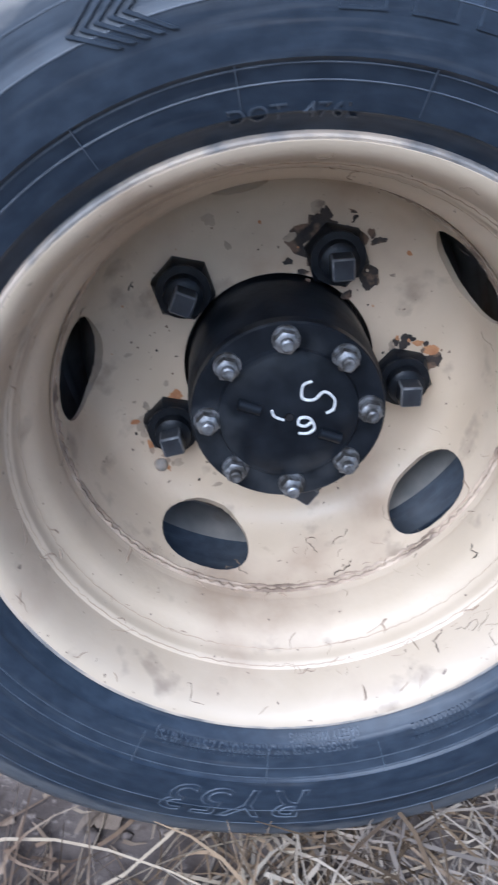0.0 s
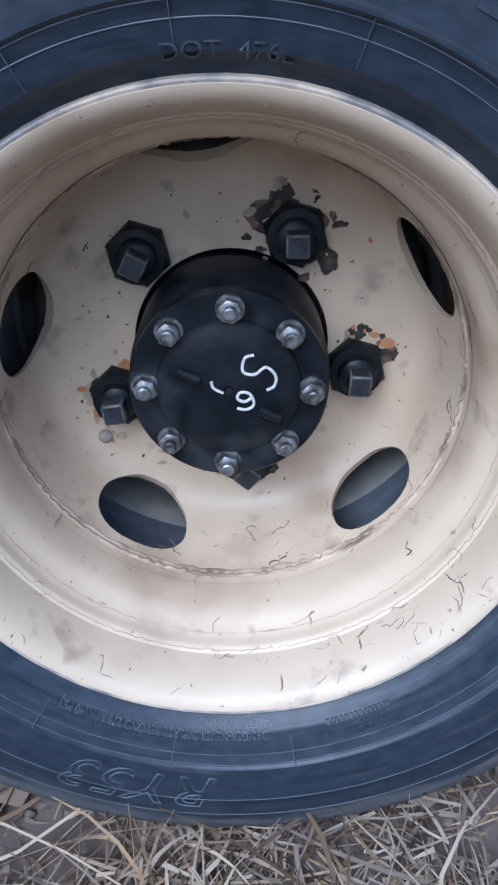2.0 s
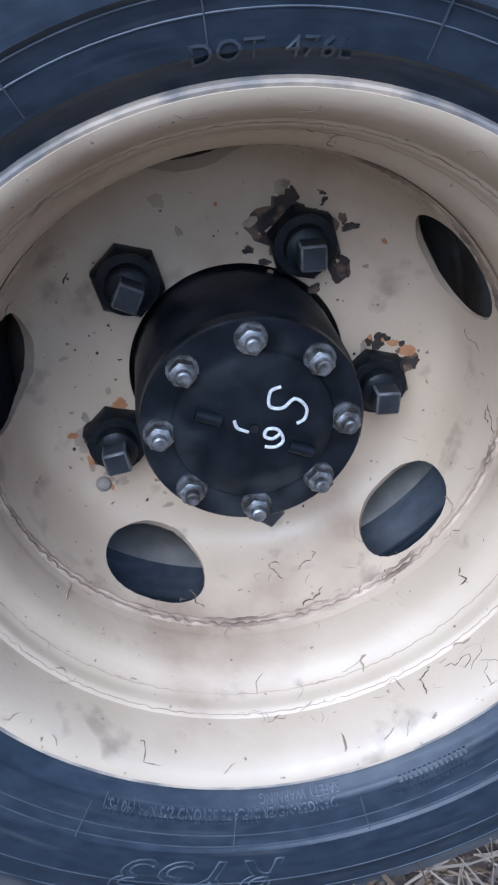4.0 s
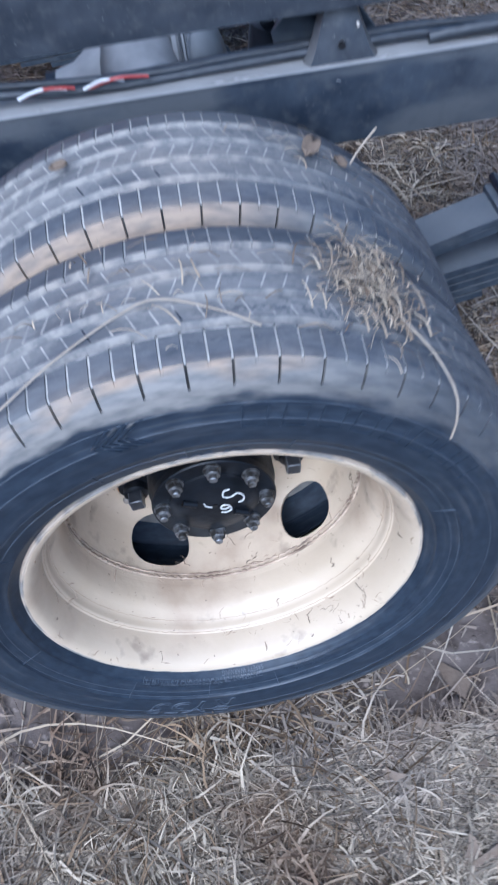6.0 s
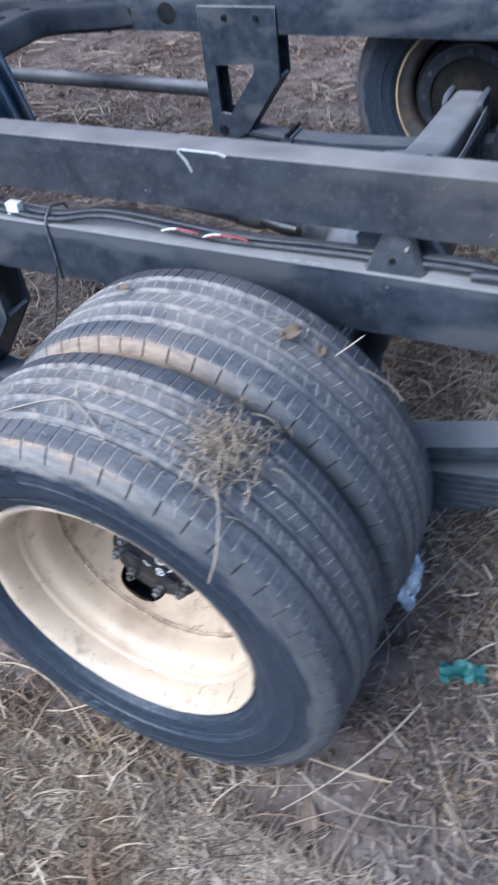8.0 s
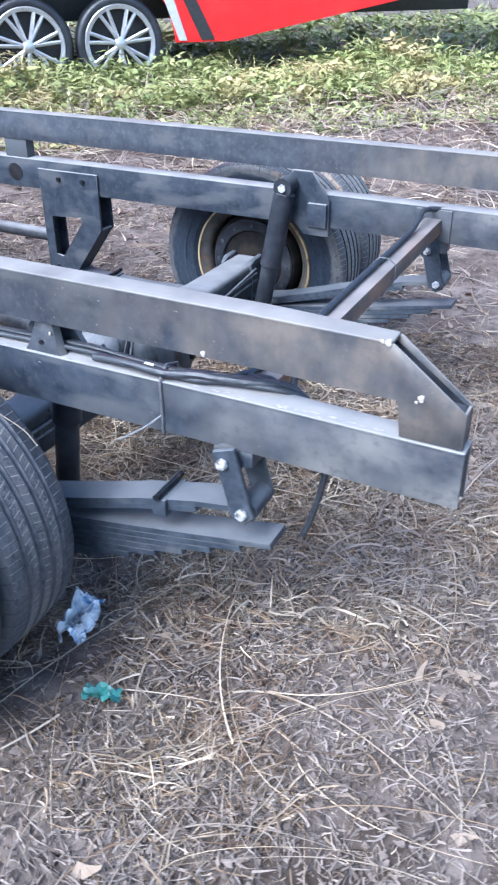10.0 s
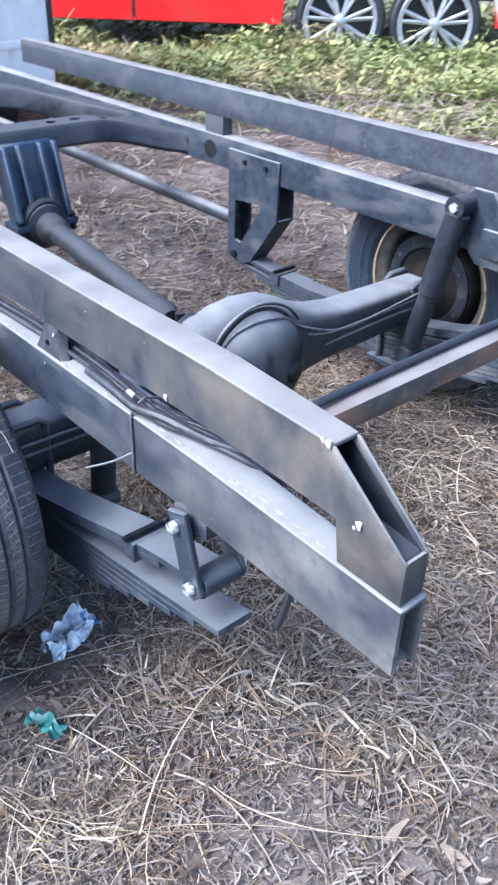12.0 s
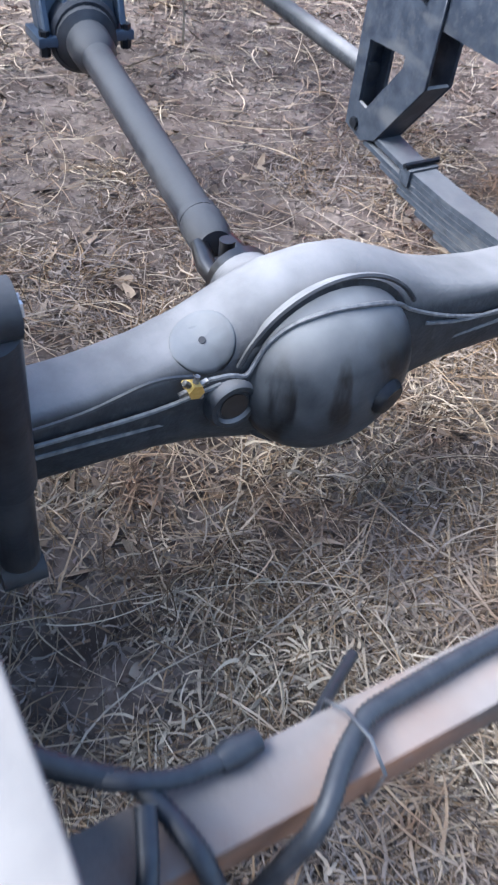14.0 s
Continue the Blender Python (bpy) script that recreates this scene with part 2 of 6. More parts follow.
# ---- mesh helpers ----
# Black of the shaft joint; on flat discs it stands for shade in holes.
HOLE_JOINT = mat("hole_shade_joint_black", (0.006, 0.006, 0.007), (0.02, 0.02, 0.022), 0.3, scale=40)
DOME = mat("stained_cover_paint", (0.018, 0.022, 0.028), (0.046, 0.052, 0.060), 0.5, scale=20, bump=0.15, bump_scale=120, stain=(0.006, 0.007, 0.009), stain_scale=17, stain_at=(0.48, 0.56), rough2=0.35, dust_sheen=((0.17, 0.175, 0.18), 0.4), stretch=(1, 1, 0.18), spec=0.34)


def mesh_of(name, verts, faces, material, sharp=38, smooth=True):
    me = bpy.data.meshes.new(name)
    me.from_pydata([tuple(map(float, v)) for v in verts], [], [tuple(f) for f in faces])
    me.materials.append(material)
    if smooth:
        me.polygons.foreach_set("use_smooth", [True] * len(me.polygons))
        me.set_sharp_from_angle(angle=radians(sharp))
    me.update()
    return me


def mesh_bm(name, bm, material, sharp=38, smooth=True):
    bmesh.ops.recalc_face_normals(bm, faces=bm.faces)
    me = bpy.data.meshes.new(name)
    bm.to_mesh(me)
    bm.free()
    me.materials.append(material)
    if smooth:
        me.polygons.foreach_set("use_smooth", [True] * len(me.polygons))
        me.set_sharp_from_angle(angle=radians(sharp))
    return me


def part(name, me, parent, label="", m=None):
    ob = new(name, me)
    if parent is not None:
        ob.parent = parent
    if m is not None:
        ob.matrix_basis = m
    return tagged(ob, label)


def thing(name, label, category, group="", kind="", m=None):
    ob = new(name)
    if m is not None:
        ob.matrix_basis = m
    return tagged(ob, label, category, group, kind)


def bm_box(x0, x1, y0, y1, z0, z1, bevel=0.004, seg=2, bm=None):
    own = bm or bmesh.new()
    r = bmesh.ops.create_cube(own, size=1.0)
    vs = r["verts"]
    for v in vs:
        v.co = Vector(((x0 + x1) / 2 + v.co.x * (x1 - x0), (y0 + y1) / 2 + v.co.y * (y1 - y0), (z0 + z1) / 2 + v.co.z * (z1 - z0)))
    if bevel:
        es = list({e for v in vs for e in v.link_edges})
        bmesh.ops.bevel(own, geom=es, offset=bevel, segments=seg, affect="EDGES", profile=0.6)
    return own


def bm_prism(poly, axis, a0, a1, bevel=0.003, bm=None):
    """A plate: polygon in the two other axes, from a0 to a1 along axis."""
    own = bm or bmesh.new()

    def at(p, a):
        return {"x": (a, p[0], p[1]), "y": (p[0], a, p[1]), "z": (p[0], p[1], a)}[axis]

    lo, hi = [own.verts.new(at(p, a0)) for p in poly], [own.verts.new(at(p, a1)) for p in poly]
    fs = [own.faces.new(lo), own.faces.new(hi[::-1])]
    n = len(poly)
    for i in range(n):
        fs.append(own.faces.new((lo[i], hi[i], hi[(i + 1) % n], lo[(i + 1) % n])))
    if bevel:
        es = list({e for f in fs for e in f.edges})
        bmesh.ops.bevel(own, geom=es, offset=bevel, segments=1, affect="EDGES")
    return own


def lathe(name, prof, n, material, axis="y", sharp=38, close=True, centre=(0, 0, 0)):
    """Turn the closed profile (a along the axis, r) round the axis."""
    th = np.linspace(0, 2 * np.pi, n, endpoint=False)
    p = np.array(prof, float)
    a, r = p[:, 0], p[:, 1]
    A = np.repeat(a[None, :], n, 0)
    C, S = np.cos(th)[:, None] * r, np.sin(th)[:, None] * r
    order = {"y": (C, A, S), "x": (A, C, S), "z": (C, S, A)}[axis]
    v = np.stack(order, -1).reshape(-1, 3) + np.array(centre)
    k = len(p)
    last = k if close else k - 1
    f = [(i * k + j, i * k + (j + 1) % k, ((i + 1) % n) * k + (j + 1) % k, ((i + 1) % n) * k + j) for i in range(n) for j in range(last)]
    me = mesh_of(name, v, f, material, sharp)
    return me


def fix(me):
    bm = bmesh.new()
    bm.from_mesh(me)
    bmesh.ops.remove_doubles(bm, verts=bm.verts, dist=1e-6)
    bmesh.ops.recalc_face_normals(bm, faces=bm.faces)
    bm.to_mesh(me)
    bm.free()
    return me


def tube(name, pts, rad, material, n=10, sub=1, caps=True):
    """A round tube through points; rad is one number or one per point; sub > 1 smooths the line."""
    P = np.array(pts, float)
    R = np.full(len(P), float(rad)) if np.isscalar(rad) else np.array(rad, float)
    if sub > 1 and len(P) > 2:
        Q, RR = [], []
        for i in range(len(P) - 1):
            p0, p1, p2, p3 = P[max(i - 1, 0)], P[i], P[i + 1], P[min(i + 2, len(P) - 1)]
            for s in range(sub):
                t = s / sub
                Q.append(0.5 * (2 * p1 + (p2 - p0) * t + (2 * p0 - 5 * p1 + 4 * p2 - p3) * t * t + (3 * p1 - p0 - 3 * p2 + p3) * t ** 3))
                RR.append(R[i] * (1 - t) + R[i + 1] * t)
        P, R = np.array(Q + [P[-1]]), np.array(RR + [R[-1]])
    verts, faces = [], []
    up = None
    for i in range(len(P)):
        d = P[min(i + 1, len(P) - 1)] - P[max(i - 1, 0)]
        d = d / (np.linalg.norm(d) + 1e-12)
        if up is None:
            up = np.cross(d, (0.31, 0.2, 0.93))
            if np.linalg.norm(up) < 0.1:
                up = np.cross(d, (1, 0, 0))
        up = up - d * (up @ d)
        up = up / (np.linalg.norm(up) + 1e-12)
        w = np.cross(d, up)
        for k in range(n):
            a = 2 * math.pi * k / n
            verts.append(P[i] + R[i] * (math.cos(a) * up + math.sin(a) * w))
    for i in range(len(P) - 1):
        for k in range(n):
            faces.append((i * n + k, i * n + (k + 1) % n, (i + 1) * n + (k + 1) % n, (i + 1) * n + k))
    if caps:
        faces.append(tuple(range(n))[::-1])
        faces.append(tuple((len(P) - 1) * n + k for k in range(n)))
    return mesh_of(name, verts, faces, material, 45)


def strip(name, pts, width, thick, material, axis_w=(0, 1, 0)):
    """A flat bar bent along points, of one width and thickness."""
    P = np.array(pts, float)
    w = np.array(axis_w, float) * width / 2
    verts, faces = [], []
    for i in range(len(P)):
        d = P[min(i + 1, len(P) - 1)] - P[max(i - 1, 0)]
        nrm = np.cross(d, w)
        nrm = nrm / np.linalg.norm(nrm) * thick / 2
        verts += [P[i] - w - nrm, P[i] + w - nrm, P[i] + w + nrm, P[i] - w + nrm]
    for i in range(len(P) - 1):
        for k in range(4):
            faces.append((4 * i + k, 4 * i + (k + 1) % 4, 4 * i + 4 + (k + 1) % 4, 4 * i + 4 + k))
    e = 4 * (len(P) - 1)
    faces += [(3, 2, 1, 0), (e, e + 1, e + 2, e + 3)]
    return mesh_of(name, verts, faces, material, 30)


def loft(name, rings, material, sharp=50):
    """A closed skin over rings of equal count."""
    n = len(rings[0])
    v = [p for r in rings for p in r]
    f = [(i * n + k, i * n + (k + 1) % n, (i + 1) * n + (k + 1) % n, (i + 1) * n + k) for i in range(len(rings) - 1) for k in range(n)]
    f += [tuple(range(n))[::-1], tuple((len(rings) - 1) * n + k for k in range(n))]
    return fix(mesh_of(name, v, f, material, sharp))


def merged(name, meshes, material=None):
    """One mesh of several."""
    bm = bmesh.new()
    for me in meshes:
        bm.from_mesh(me)
    out = bpy.data.meshes.new(name)
    bm.to_mesh(out)
    bm.free()
    out.materials.append(material or meshes[0].materials[0])
    for me in meshes:
        bpy.data.meshes.remove(me)
    out.set_sharp_from_angle(angle=radians(40))
    return out


def cut(me, cutters):
    """me less the cutter meshes."""
    tmp = new("tmp", me)
    extra = []
    for c in cutters:
        o = new("tmp_cut", c)
        extra.append(o)
        mo = tmp.modifiers.new("cut", "BOOLEAN")
        mo.operation, mo.object, mo.solver = "DIFFERENCE", o, "EXACT"
    dg = bpy.context.evaluated_depsgraph_get()
    out = bpy.data.meshes.new_from_object(tmp.evaluated_get(dg))
    for o in (tmp, *extra):
        bpy.data.objects.remove(o)
    out.set_sharp_from_angle(angle=radians(35))
    return out


def text_mesh(body, size, depth, line=0.0):
    cu = bpy.data.curves.new("txt", "FONT")
    cu.body, cu.size, cu.extrude, cu.align_x = body, size, depth, "CENTER"
    cu.resolution_u = 3
    if line:
        cu.fill_mode, cu.bevel_depth, cu.bevel_resolution, cu.extrude = "NONE", line, 0, 0.0
    ob = new("txt", cu)
    dg = bpy.context.evaluated_depsgraph_get()
    me = bpy.data.meshes.new_from_object(ob.evaluated_get(dg))
    bpy.data.objects.remove(ob)
    return me


# ---- ground ----
def gz(x, y):
    """Height of the ground: level round the chassis, rising towards the trailer."""
    x, y = np.asarray(x, float), np.asarray(y, float)
    s = np.clip((-0.69 * x + 0.72 * y - 3.0) / 5.0, 0, 1)
    rise = 0.09 * s * s * (3 - 2 * s)
    bumps = 0.010 * np.sin(2.1 * x + 0.7) * np.sin(2.6 * y + 1.1) + 0.006 * np.sin(5.3 * x - 2.2 * y) + 0.004 * np.sin(9.1 * y + 4.0 * x + 1.0)
    fade = np.exp(-((x / 12) ** 2 + (y / 12) ** 2))
    return rise - 0.012 + bumps * fade - 0.022 * np.clip((y - 0.9) / 1.0, 0, 1)


def grow(lo, hi, step, far):
    mid = list(np.arange(lo, hi, step))
    out, d = [], step
    a = hi
    while a < far:
        out.append(a)
        d *= 1.25
        a += d
    back, d, a = [], step, lo - step
    while a > -far:
        back.append(a)
        d *= 1.25
        a -= d
    return np.array(back[::-1] + mid + out)


gx, gy = grow(-3.2, 3.0, 0.035, 900), grow(-0.8, 4.2, 0.035, 900)
GX, GY = np.meshgrid(gx, gy, indexing="ij")
rng = np.random.default_rng(4)
near = np.exp(-((GX / 4) ** 4 + (GY / 5) ** 4))
GZ = gz(GX, GY) + (rng.random(GX.shape) - 0.5) * 0.012 * near
nx, ny = GX.shape
gverts = np.stack([GX, GY, GZ], -1).reshape(-1, 3)
gi = (np.arange(nx - 1)[:, None] * ny + np.arange(ny - 1)[None, :]).reshape(-1)
gfaces = np.stack([gi, gi + ny, gi + ny + 1, gi + 1], 1).tolist()
ground = new("ground", mesh_of("ground", gverts, gfaces, SOIL, 180))
tagged(ground, "bare brown soil under flattened dry grass", "ground", kind="structure")


# ---- truck chassis: frame ----
chassis = thing("truck_chassis", "bare black-painted truck chassis with cream dual wheels", "truck chassis")
YN0, YN1 = 1.056, 1.107   # near rail
YF0, YF1 = 2.372, 2.423   # far rail
YC = (YN0 + YF1) / 2
UZ0, UZ1, LZ0, LZ1 = 0.733, 0.828, 0.563, 0.668
TAIL = 1.064


def upper_rail(y0, y1):
    """Box beam, cut slanting at its tail and open there, with a closed end plate below."""
    t = 0.005
    front = -2.3
    side = [(front, UZ0), (0.955, UZ0), (0.962, LZ1 + 0.002), (TAIL, LZ1 + 0.002), (TAIL, 0.732), (0.941, UZ1 - 0.003), (0.908, UZ1 - 0.004), (front, UZ1 - 0.004)]
    bm = bmesh.new()
    for a, b in ((y0, y0 + t), (y1 - t, y1)):
        bm_prism(side, "y", a, b, 0.0008, bm)
    bm_box(front, 0.938, y0 - 0.0002, y1 + 0.0002, UZ1 - 0.0075, UZ1, 0.0035, 3, bm=bm)
    bm_box(TAIL - t, TAIL - 0.001, y0 + t, y1 - t, LZ1 + 0.003, 0.732, 0, bm=bm)
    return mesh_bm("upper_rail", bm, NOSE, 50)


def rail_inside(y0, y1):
    """Dark liner added over the box beam's inner faces, and its floor."""
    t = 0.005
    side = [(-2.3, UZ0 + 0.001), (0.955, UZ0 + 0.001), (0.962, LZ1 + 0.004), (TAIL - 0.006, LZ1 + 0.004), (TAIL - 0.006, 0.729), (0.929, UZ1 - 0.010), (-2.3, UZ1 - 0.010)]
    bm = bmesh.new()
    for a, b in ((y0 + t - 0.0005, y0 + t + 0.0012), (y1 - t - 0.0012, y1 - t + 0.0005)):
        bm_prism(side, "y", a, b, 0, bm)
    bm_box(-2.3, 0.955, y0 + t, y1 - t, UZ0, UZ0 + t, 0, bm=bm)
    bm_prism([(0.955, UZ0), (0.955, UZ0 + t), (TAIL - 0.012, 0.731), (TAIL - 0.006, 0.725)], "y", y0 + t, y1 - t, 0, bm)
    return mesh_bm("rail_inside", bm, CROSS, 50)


def lower_rail(y0, y1):
    t = 0.006
    bm = bmesh.new()
    front = -3.2
    bm_box(front, TAIL + 0.006, y0 - 0.004, y0 + t, LZ0, LZ1 - 0.004, 0.002, bm=bm)
    bm_box(front, TAIL + 0.006, y1 - t, y1 + 0.004, LZ0, LZ1 - 0.004, 0.002, bm=bm)
    bm_box(front, TAIL + 0.006, y0 - 0.0042, y1 + 0.0042, LZ1 - 0.008, LZ1, 0.0036, 3, bm=bm)
    bm_box(front, TAIL - 0.002, y0 + t, y1 - t, LZ0 + 0.0005, LZ0 + t, 0, bm=bm)
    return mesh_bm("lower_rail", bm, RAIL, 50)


def toed(x, y):
    """The near rail runs in slightly towards its tail and narrows there."""
    f, w = min(1.15, max(0, (x - 0.70) / 0.30)), (y - YN0) / (YN1 - YN0)
    return y - f * 0.008 * (1 - w) + (0.0035 - f * 0.0195) * w


def toe(me, near):
    if near:
        bm = bmesh.new()
        bm.from_mesh(me)
        bmesh.ops.bisect_plane(bm, geom=bm.verts[:] + bm.edges[:] + bm.faces[:], plane_co=(0.70, 0, 0), plane_no=(1, 0, 0))
        for v in bm.verts:
            v.co.y = toed(v.co.x, v.co.y)
        bm.to_mesh(me)
        bm.free()
    return me


for y0, y1 in ((YN0, YN1), (YF0, YF1)):
    near = y0 == YN0
    ur = part("upper_rail", toe(upper_rail(y0, y1), near), chassis, "black box beam with a slanting open end")
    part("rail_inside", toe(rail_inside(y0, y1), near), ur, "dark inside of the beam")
    part("lower_rail", toe(lower_rail(y0, y1), near), chassis, "black painted frame rail")

# spacer posts between the two rails
for x, y0, y1 in ((-0.92, YF0, YF1), (-0.92, YN0, YN1)):
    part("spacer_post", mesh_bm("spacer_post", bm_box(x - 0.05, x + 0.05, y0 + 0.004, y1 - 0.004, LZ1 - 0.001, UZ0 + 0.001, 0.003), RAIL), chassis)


def hanger(y0, y1):
    """Front spring hanger: two cut-out plates and a pin."""
    out = [(-0.817, 0.640), (-0.557, 0.640), (-0.557, 0.440), (-0.690, 0.262), (-0.745, 0.238), (-0.817, 0.255)]
    hole = [(-0.777, 0.470), (-0.645, 0.480), (-0.645, 0.455), (-0.745, 0.320), (-0.777, 0.325)]
    mes = []
    for a, b in ((y0 - 0.014, y0 - 0.005), (y1 + 0.005, y1 + 0.014)):
        bm = bm_prism(out, "y", a, b, 0.002)
        plate = mesh_bm("plate", bm, RAIL, 30)
        hb = mesh_bm("hole", bm_prism(hole, "y", a - 0.05, b + 0.05, 0), RAIL, 30)
        mes.append(cut(plate, [hb]))
    bm = bm_box(-0.817, -0.807, y0 - 0.005, y1 + 0.005, 0.25, 0.562, 0.001)
    bm_prism([(-0.559, 0.44), (-0.690, 0.264), (-0.697, 0.270), (-0.567, 0.444)], "y", y0 - 0.005, y1 + 0.005, 0, bm)
    mes.append(mesh_bm("web", bm, RAIL, 30))
    return merged("spring_hanger", mes, RAIL)


for y0, y1 in ((YN0, YN1), (YF0, YF1)):
    h = part("spring_hanger", hanger(y0, y1), chassis, "cut-out steel plate bracket")
    part("hanger_pin", tube("hanger_pin", [(-0.775, y0 - 0.022, 0.272), (-0.775, y1 + 0.022, 0.272)], 0.014, NUT, 8), h)
    for x in (-0.725, -0.620):
        part("bolt", tube("bolt", [(x, y0 - 0.022, 0.61), (x, y0 - 0.012, 0.61)], 0.009, NUT, 6), h)

# leaf springs, slung under the axle
SPR = [(-0.775, 0.272), (-0.58, 0.252), (-0.40, 0.247), (-0.2, 0.254), (0.0, 0.272), (0.16, 0.302), (0.31, 0.345), (0.45, 0.388), (0.58, 0.420), (0.688, 0.438)]


def low(x):
    """Top of the lower leaf pack."""
    if x < 0.08:
        return float(np.interp(x, [p[0] for p in SPR], [p[1] for p in SPR])) - 0.020
    return 0.266 + 0.112 * ((x - 0.08) / 0.66) ** 1.15


for yc, s in (((YN0 + YN1) / 2, -1), ((YF0 + YF1) / 2, 1)):
    sp = part("leaf_spring", None, chassis, "pack of black steel spring leaves")
    main = [(x, yc, z) for x, z in SPR]
    part("leaf", strip("leaf", main, 0.07, 0.012, SPRING), sp)
    part("leaf", strip("leaf", [(x, yc, z - 0.013) for x, _, z in main[1:-1]], 0.07, 0.012, SPRING), sp)
    for i in range(7):
        x1, x0 = 0.74 - 0.066 * i, -0.735 + 0.080 * i
        xs = np.linspace(x0, x1, 16)
        dz = [-0.0005] * len(xs)
        part("leaf", strip("leaf", [(x, yc, low(x) - 0.007 - 0.0148 * i + d) for x, d in zip(xs, dz)], 0.07, 0.0118, SPRING), sp)
    for x in (0.50, -0.55):
        z = float(np.interp(x, [p[0] for p in SPR], [p[1] for p in SPR]))
        part("clip", mesh_bm("clip", bm_box(x - 0.016, x + 0.016, yc - 0.043, yc + 0.043, z - 0.030, z + 0.011, 0.003), SPRING), sp)
        part("clip_bolt", tube("clip_bolt", [(x, yc - 0.05, z + 0.018), (x, yc + 0.05, z + 0.018)], 0.007, NUT, 6), sp)
    for x in (0.688, -0.775):
        z = 0.438 if x > 0 else 0.272
        part("eye", tube("eye", [(x, yc - 0.036, z), (x, yc + 0.036, z)], 0.024, SPRING, 14), sp)
    # shackle at the rear eye
    sh = part("shackle", None, chassis, "steel shackle plates with bright bolts")
    for y in (yc - 0.043, yc + 0.043):
        poly = [(0.628, 0.560), (0.672, 0.575), (0.712, 0.435), (0.690, 0.412), (0.664, 0.425)]
        part("plate", mesh_bm("plate", bm_prism(poly, "y", y - 0.005, y + 0.005, 0.002), SPRING, 30), sh)
    for x, z in ((0.650, 0.540), (0.688, 0.440)):
        part("bolt", tube("bolt", [(x, yc - 0.050, z), (x, yc + 0.050, z)], 0.010, ZINC, 10), sh)
        for q in (-1, 1):
            part("bolt_head", tube("bolt_head", [(x, yc + q * 0.049, z), (x, yc + q * 0.058, z), (x, yc + q * 0.060, z)], [0.0115, 0.0115, 0.0095], BRIGHT, 6), sh, "bright hexagon bolt head")
    part("shackle_mount", tube("shackle_mount", [(0.65, yc - 0.03, 0.54), (0.65, yc + 0.03, 0.54)], 0.032, SPRING, 16), chassis)
    part("shackle_bracket", mesh_bm("shackle_bracket", bm_box(0.62, 0.70, yc - 0.028, yc + 0.028, 0.53, LZ0 + 0.002, 0.004), SPRING), chassis)
    # U-bolts and bottom plate round the axle
    ub = part("axle_clamp", None, chassis)
    part("plate", mesh_bm("plate", bm_box(-0.085, 0.085, yc - 0.06, yc + 0.06, 0.128, 0.143, 0.003), SPRING), ub)
    for x in (-0.050, 0.050):
        pts = [(x, yc - 0.046, 0.110), (x, yc - 0.046, 0.404), (x, yc - 0.03, 0.414), (x, yc + 0.03, 0.414), (x, yc + 0.046, 0.404), (x, yc + 0.046, 0.110)]
        part("u_bolt", tube("u_bolt", pts, 0.009, SPRING, 8), ub)

# shock absorbers on the inner side of each rail
for y0, s in ((YN1, 1), (YF0, -1)):
    ya, yb = y0 + s * (0.098 if s > 0 else 0.050), y0 + s * (0.108 if s > 0 else 0.095)
    top, bot = Vector((0.192, ya, 0.690)), Vector((0.120, yb, 0.240 if s < 0 else 0.205))
    sk = part("shock_absorber", None, chassis, "black tubular shock absorber with bright top bolt")
    d = bot - top
    part("dust_tube", tube("dust_tube", [top + d * 0.03, top + d * 0.05, top + d * 0.56, top + d * 0.565], [0.02, 0.034, 0.034, 0.03], CROSS, 20), sk)
    part("body_tube", tube("body_tube", [top + d * 0.55, top + d * 0.93, top + d * 0.95], [0.028, 0.028, 0.02], CROSS, 20), sk)
    part("top_eye", tube("top_eye", [(top.x, ya - 0.030, top.z), (top.x, ya + 0.030, top.z)], 0.030, CROSS, 16), sk)
    part("top_bolt", tube("top_bolt", [(top.x, ya - s * 0.05, top.z), (top.x, ya + s * 0.036, top.z)], 0.013, BRIGHT, 6), sk)
    part("bottom_eye", tube("bottom_eye", [(bot.x, yb - 0.03, bot.z), (bot.x, yb + 0.03, bot.z)], 0.026, CROSS, 14), sk)
    # mount plate on the rail
    yo = y0 + s * 0.004
    poly = [(0.17, 0.69), (0.20, 0.735), (0.265, 0.735), (0.325, 0.65), (0.325, 0.535), (0.24, 0.535), (0.19, 0.59)]
    mp = part("shock_mount", mesh_bm("shock_mount", bm_prism(poly, "y", min(yo, yo + s * 0.012), max(yo, yo + s * 0.012), 0.002), RAIL, 30), chassis)
    bx = bm_box(0.255, 0.32, min(yo, yo + s * 0.024), max(yo, yo + s * 0.024), 0.565, 0.64, 0.004)
    part("stiffener", mesh_bm("stiffener", bx, RAIL), mp)

# gusset on the near rail: a leaning pressed plate with side flanges and a hole
def gusset(x, y, z0, z1):
    rings = []
    for u in np.linspace(0, 1, 7):
        half = 0.047 - 0.027 * u ** 0.8
        row = [(x + half * q, y + 0.016 * u + (0.012 if abs(q) > 0.9 else 0.0) - 0.004 * max(0, 1 - 3 * q * q) * math.sin(3 * u), z0 + (z1 - z0) * u) for q in (-1, -0.86, -0.7, -0.35, 0, 0.35, 0.7, 0.86, 1)]
        rings.append(row + [(a, b + 0.004, c) for a, b, c in row[::-1]])
    return loft("gusset", rings, NOSE, 25)


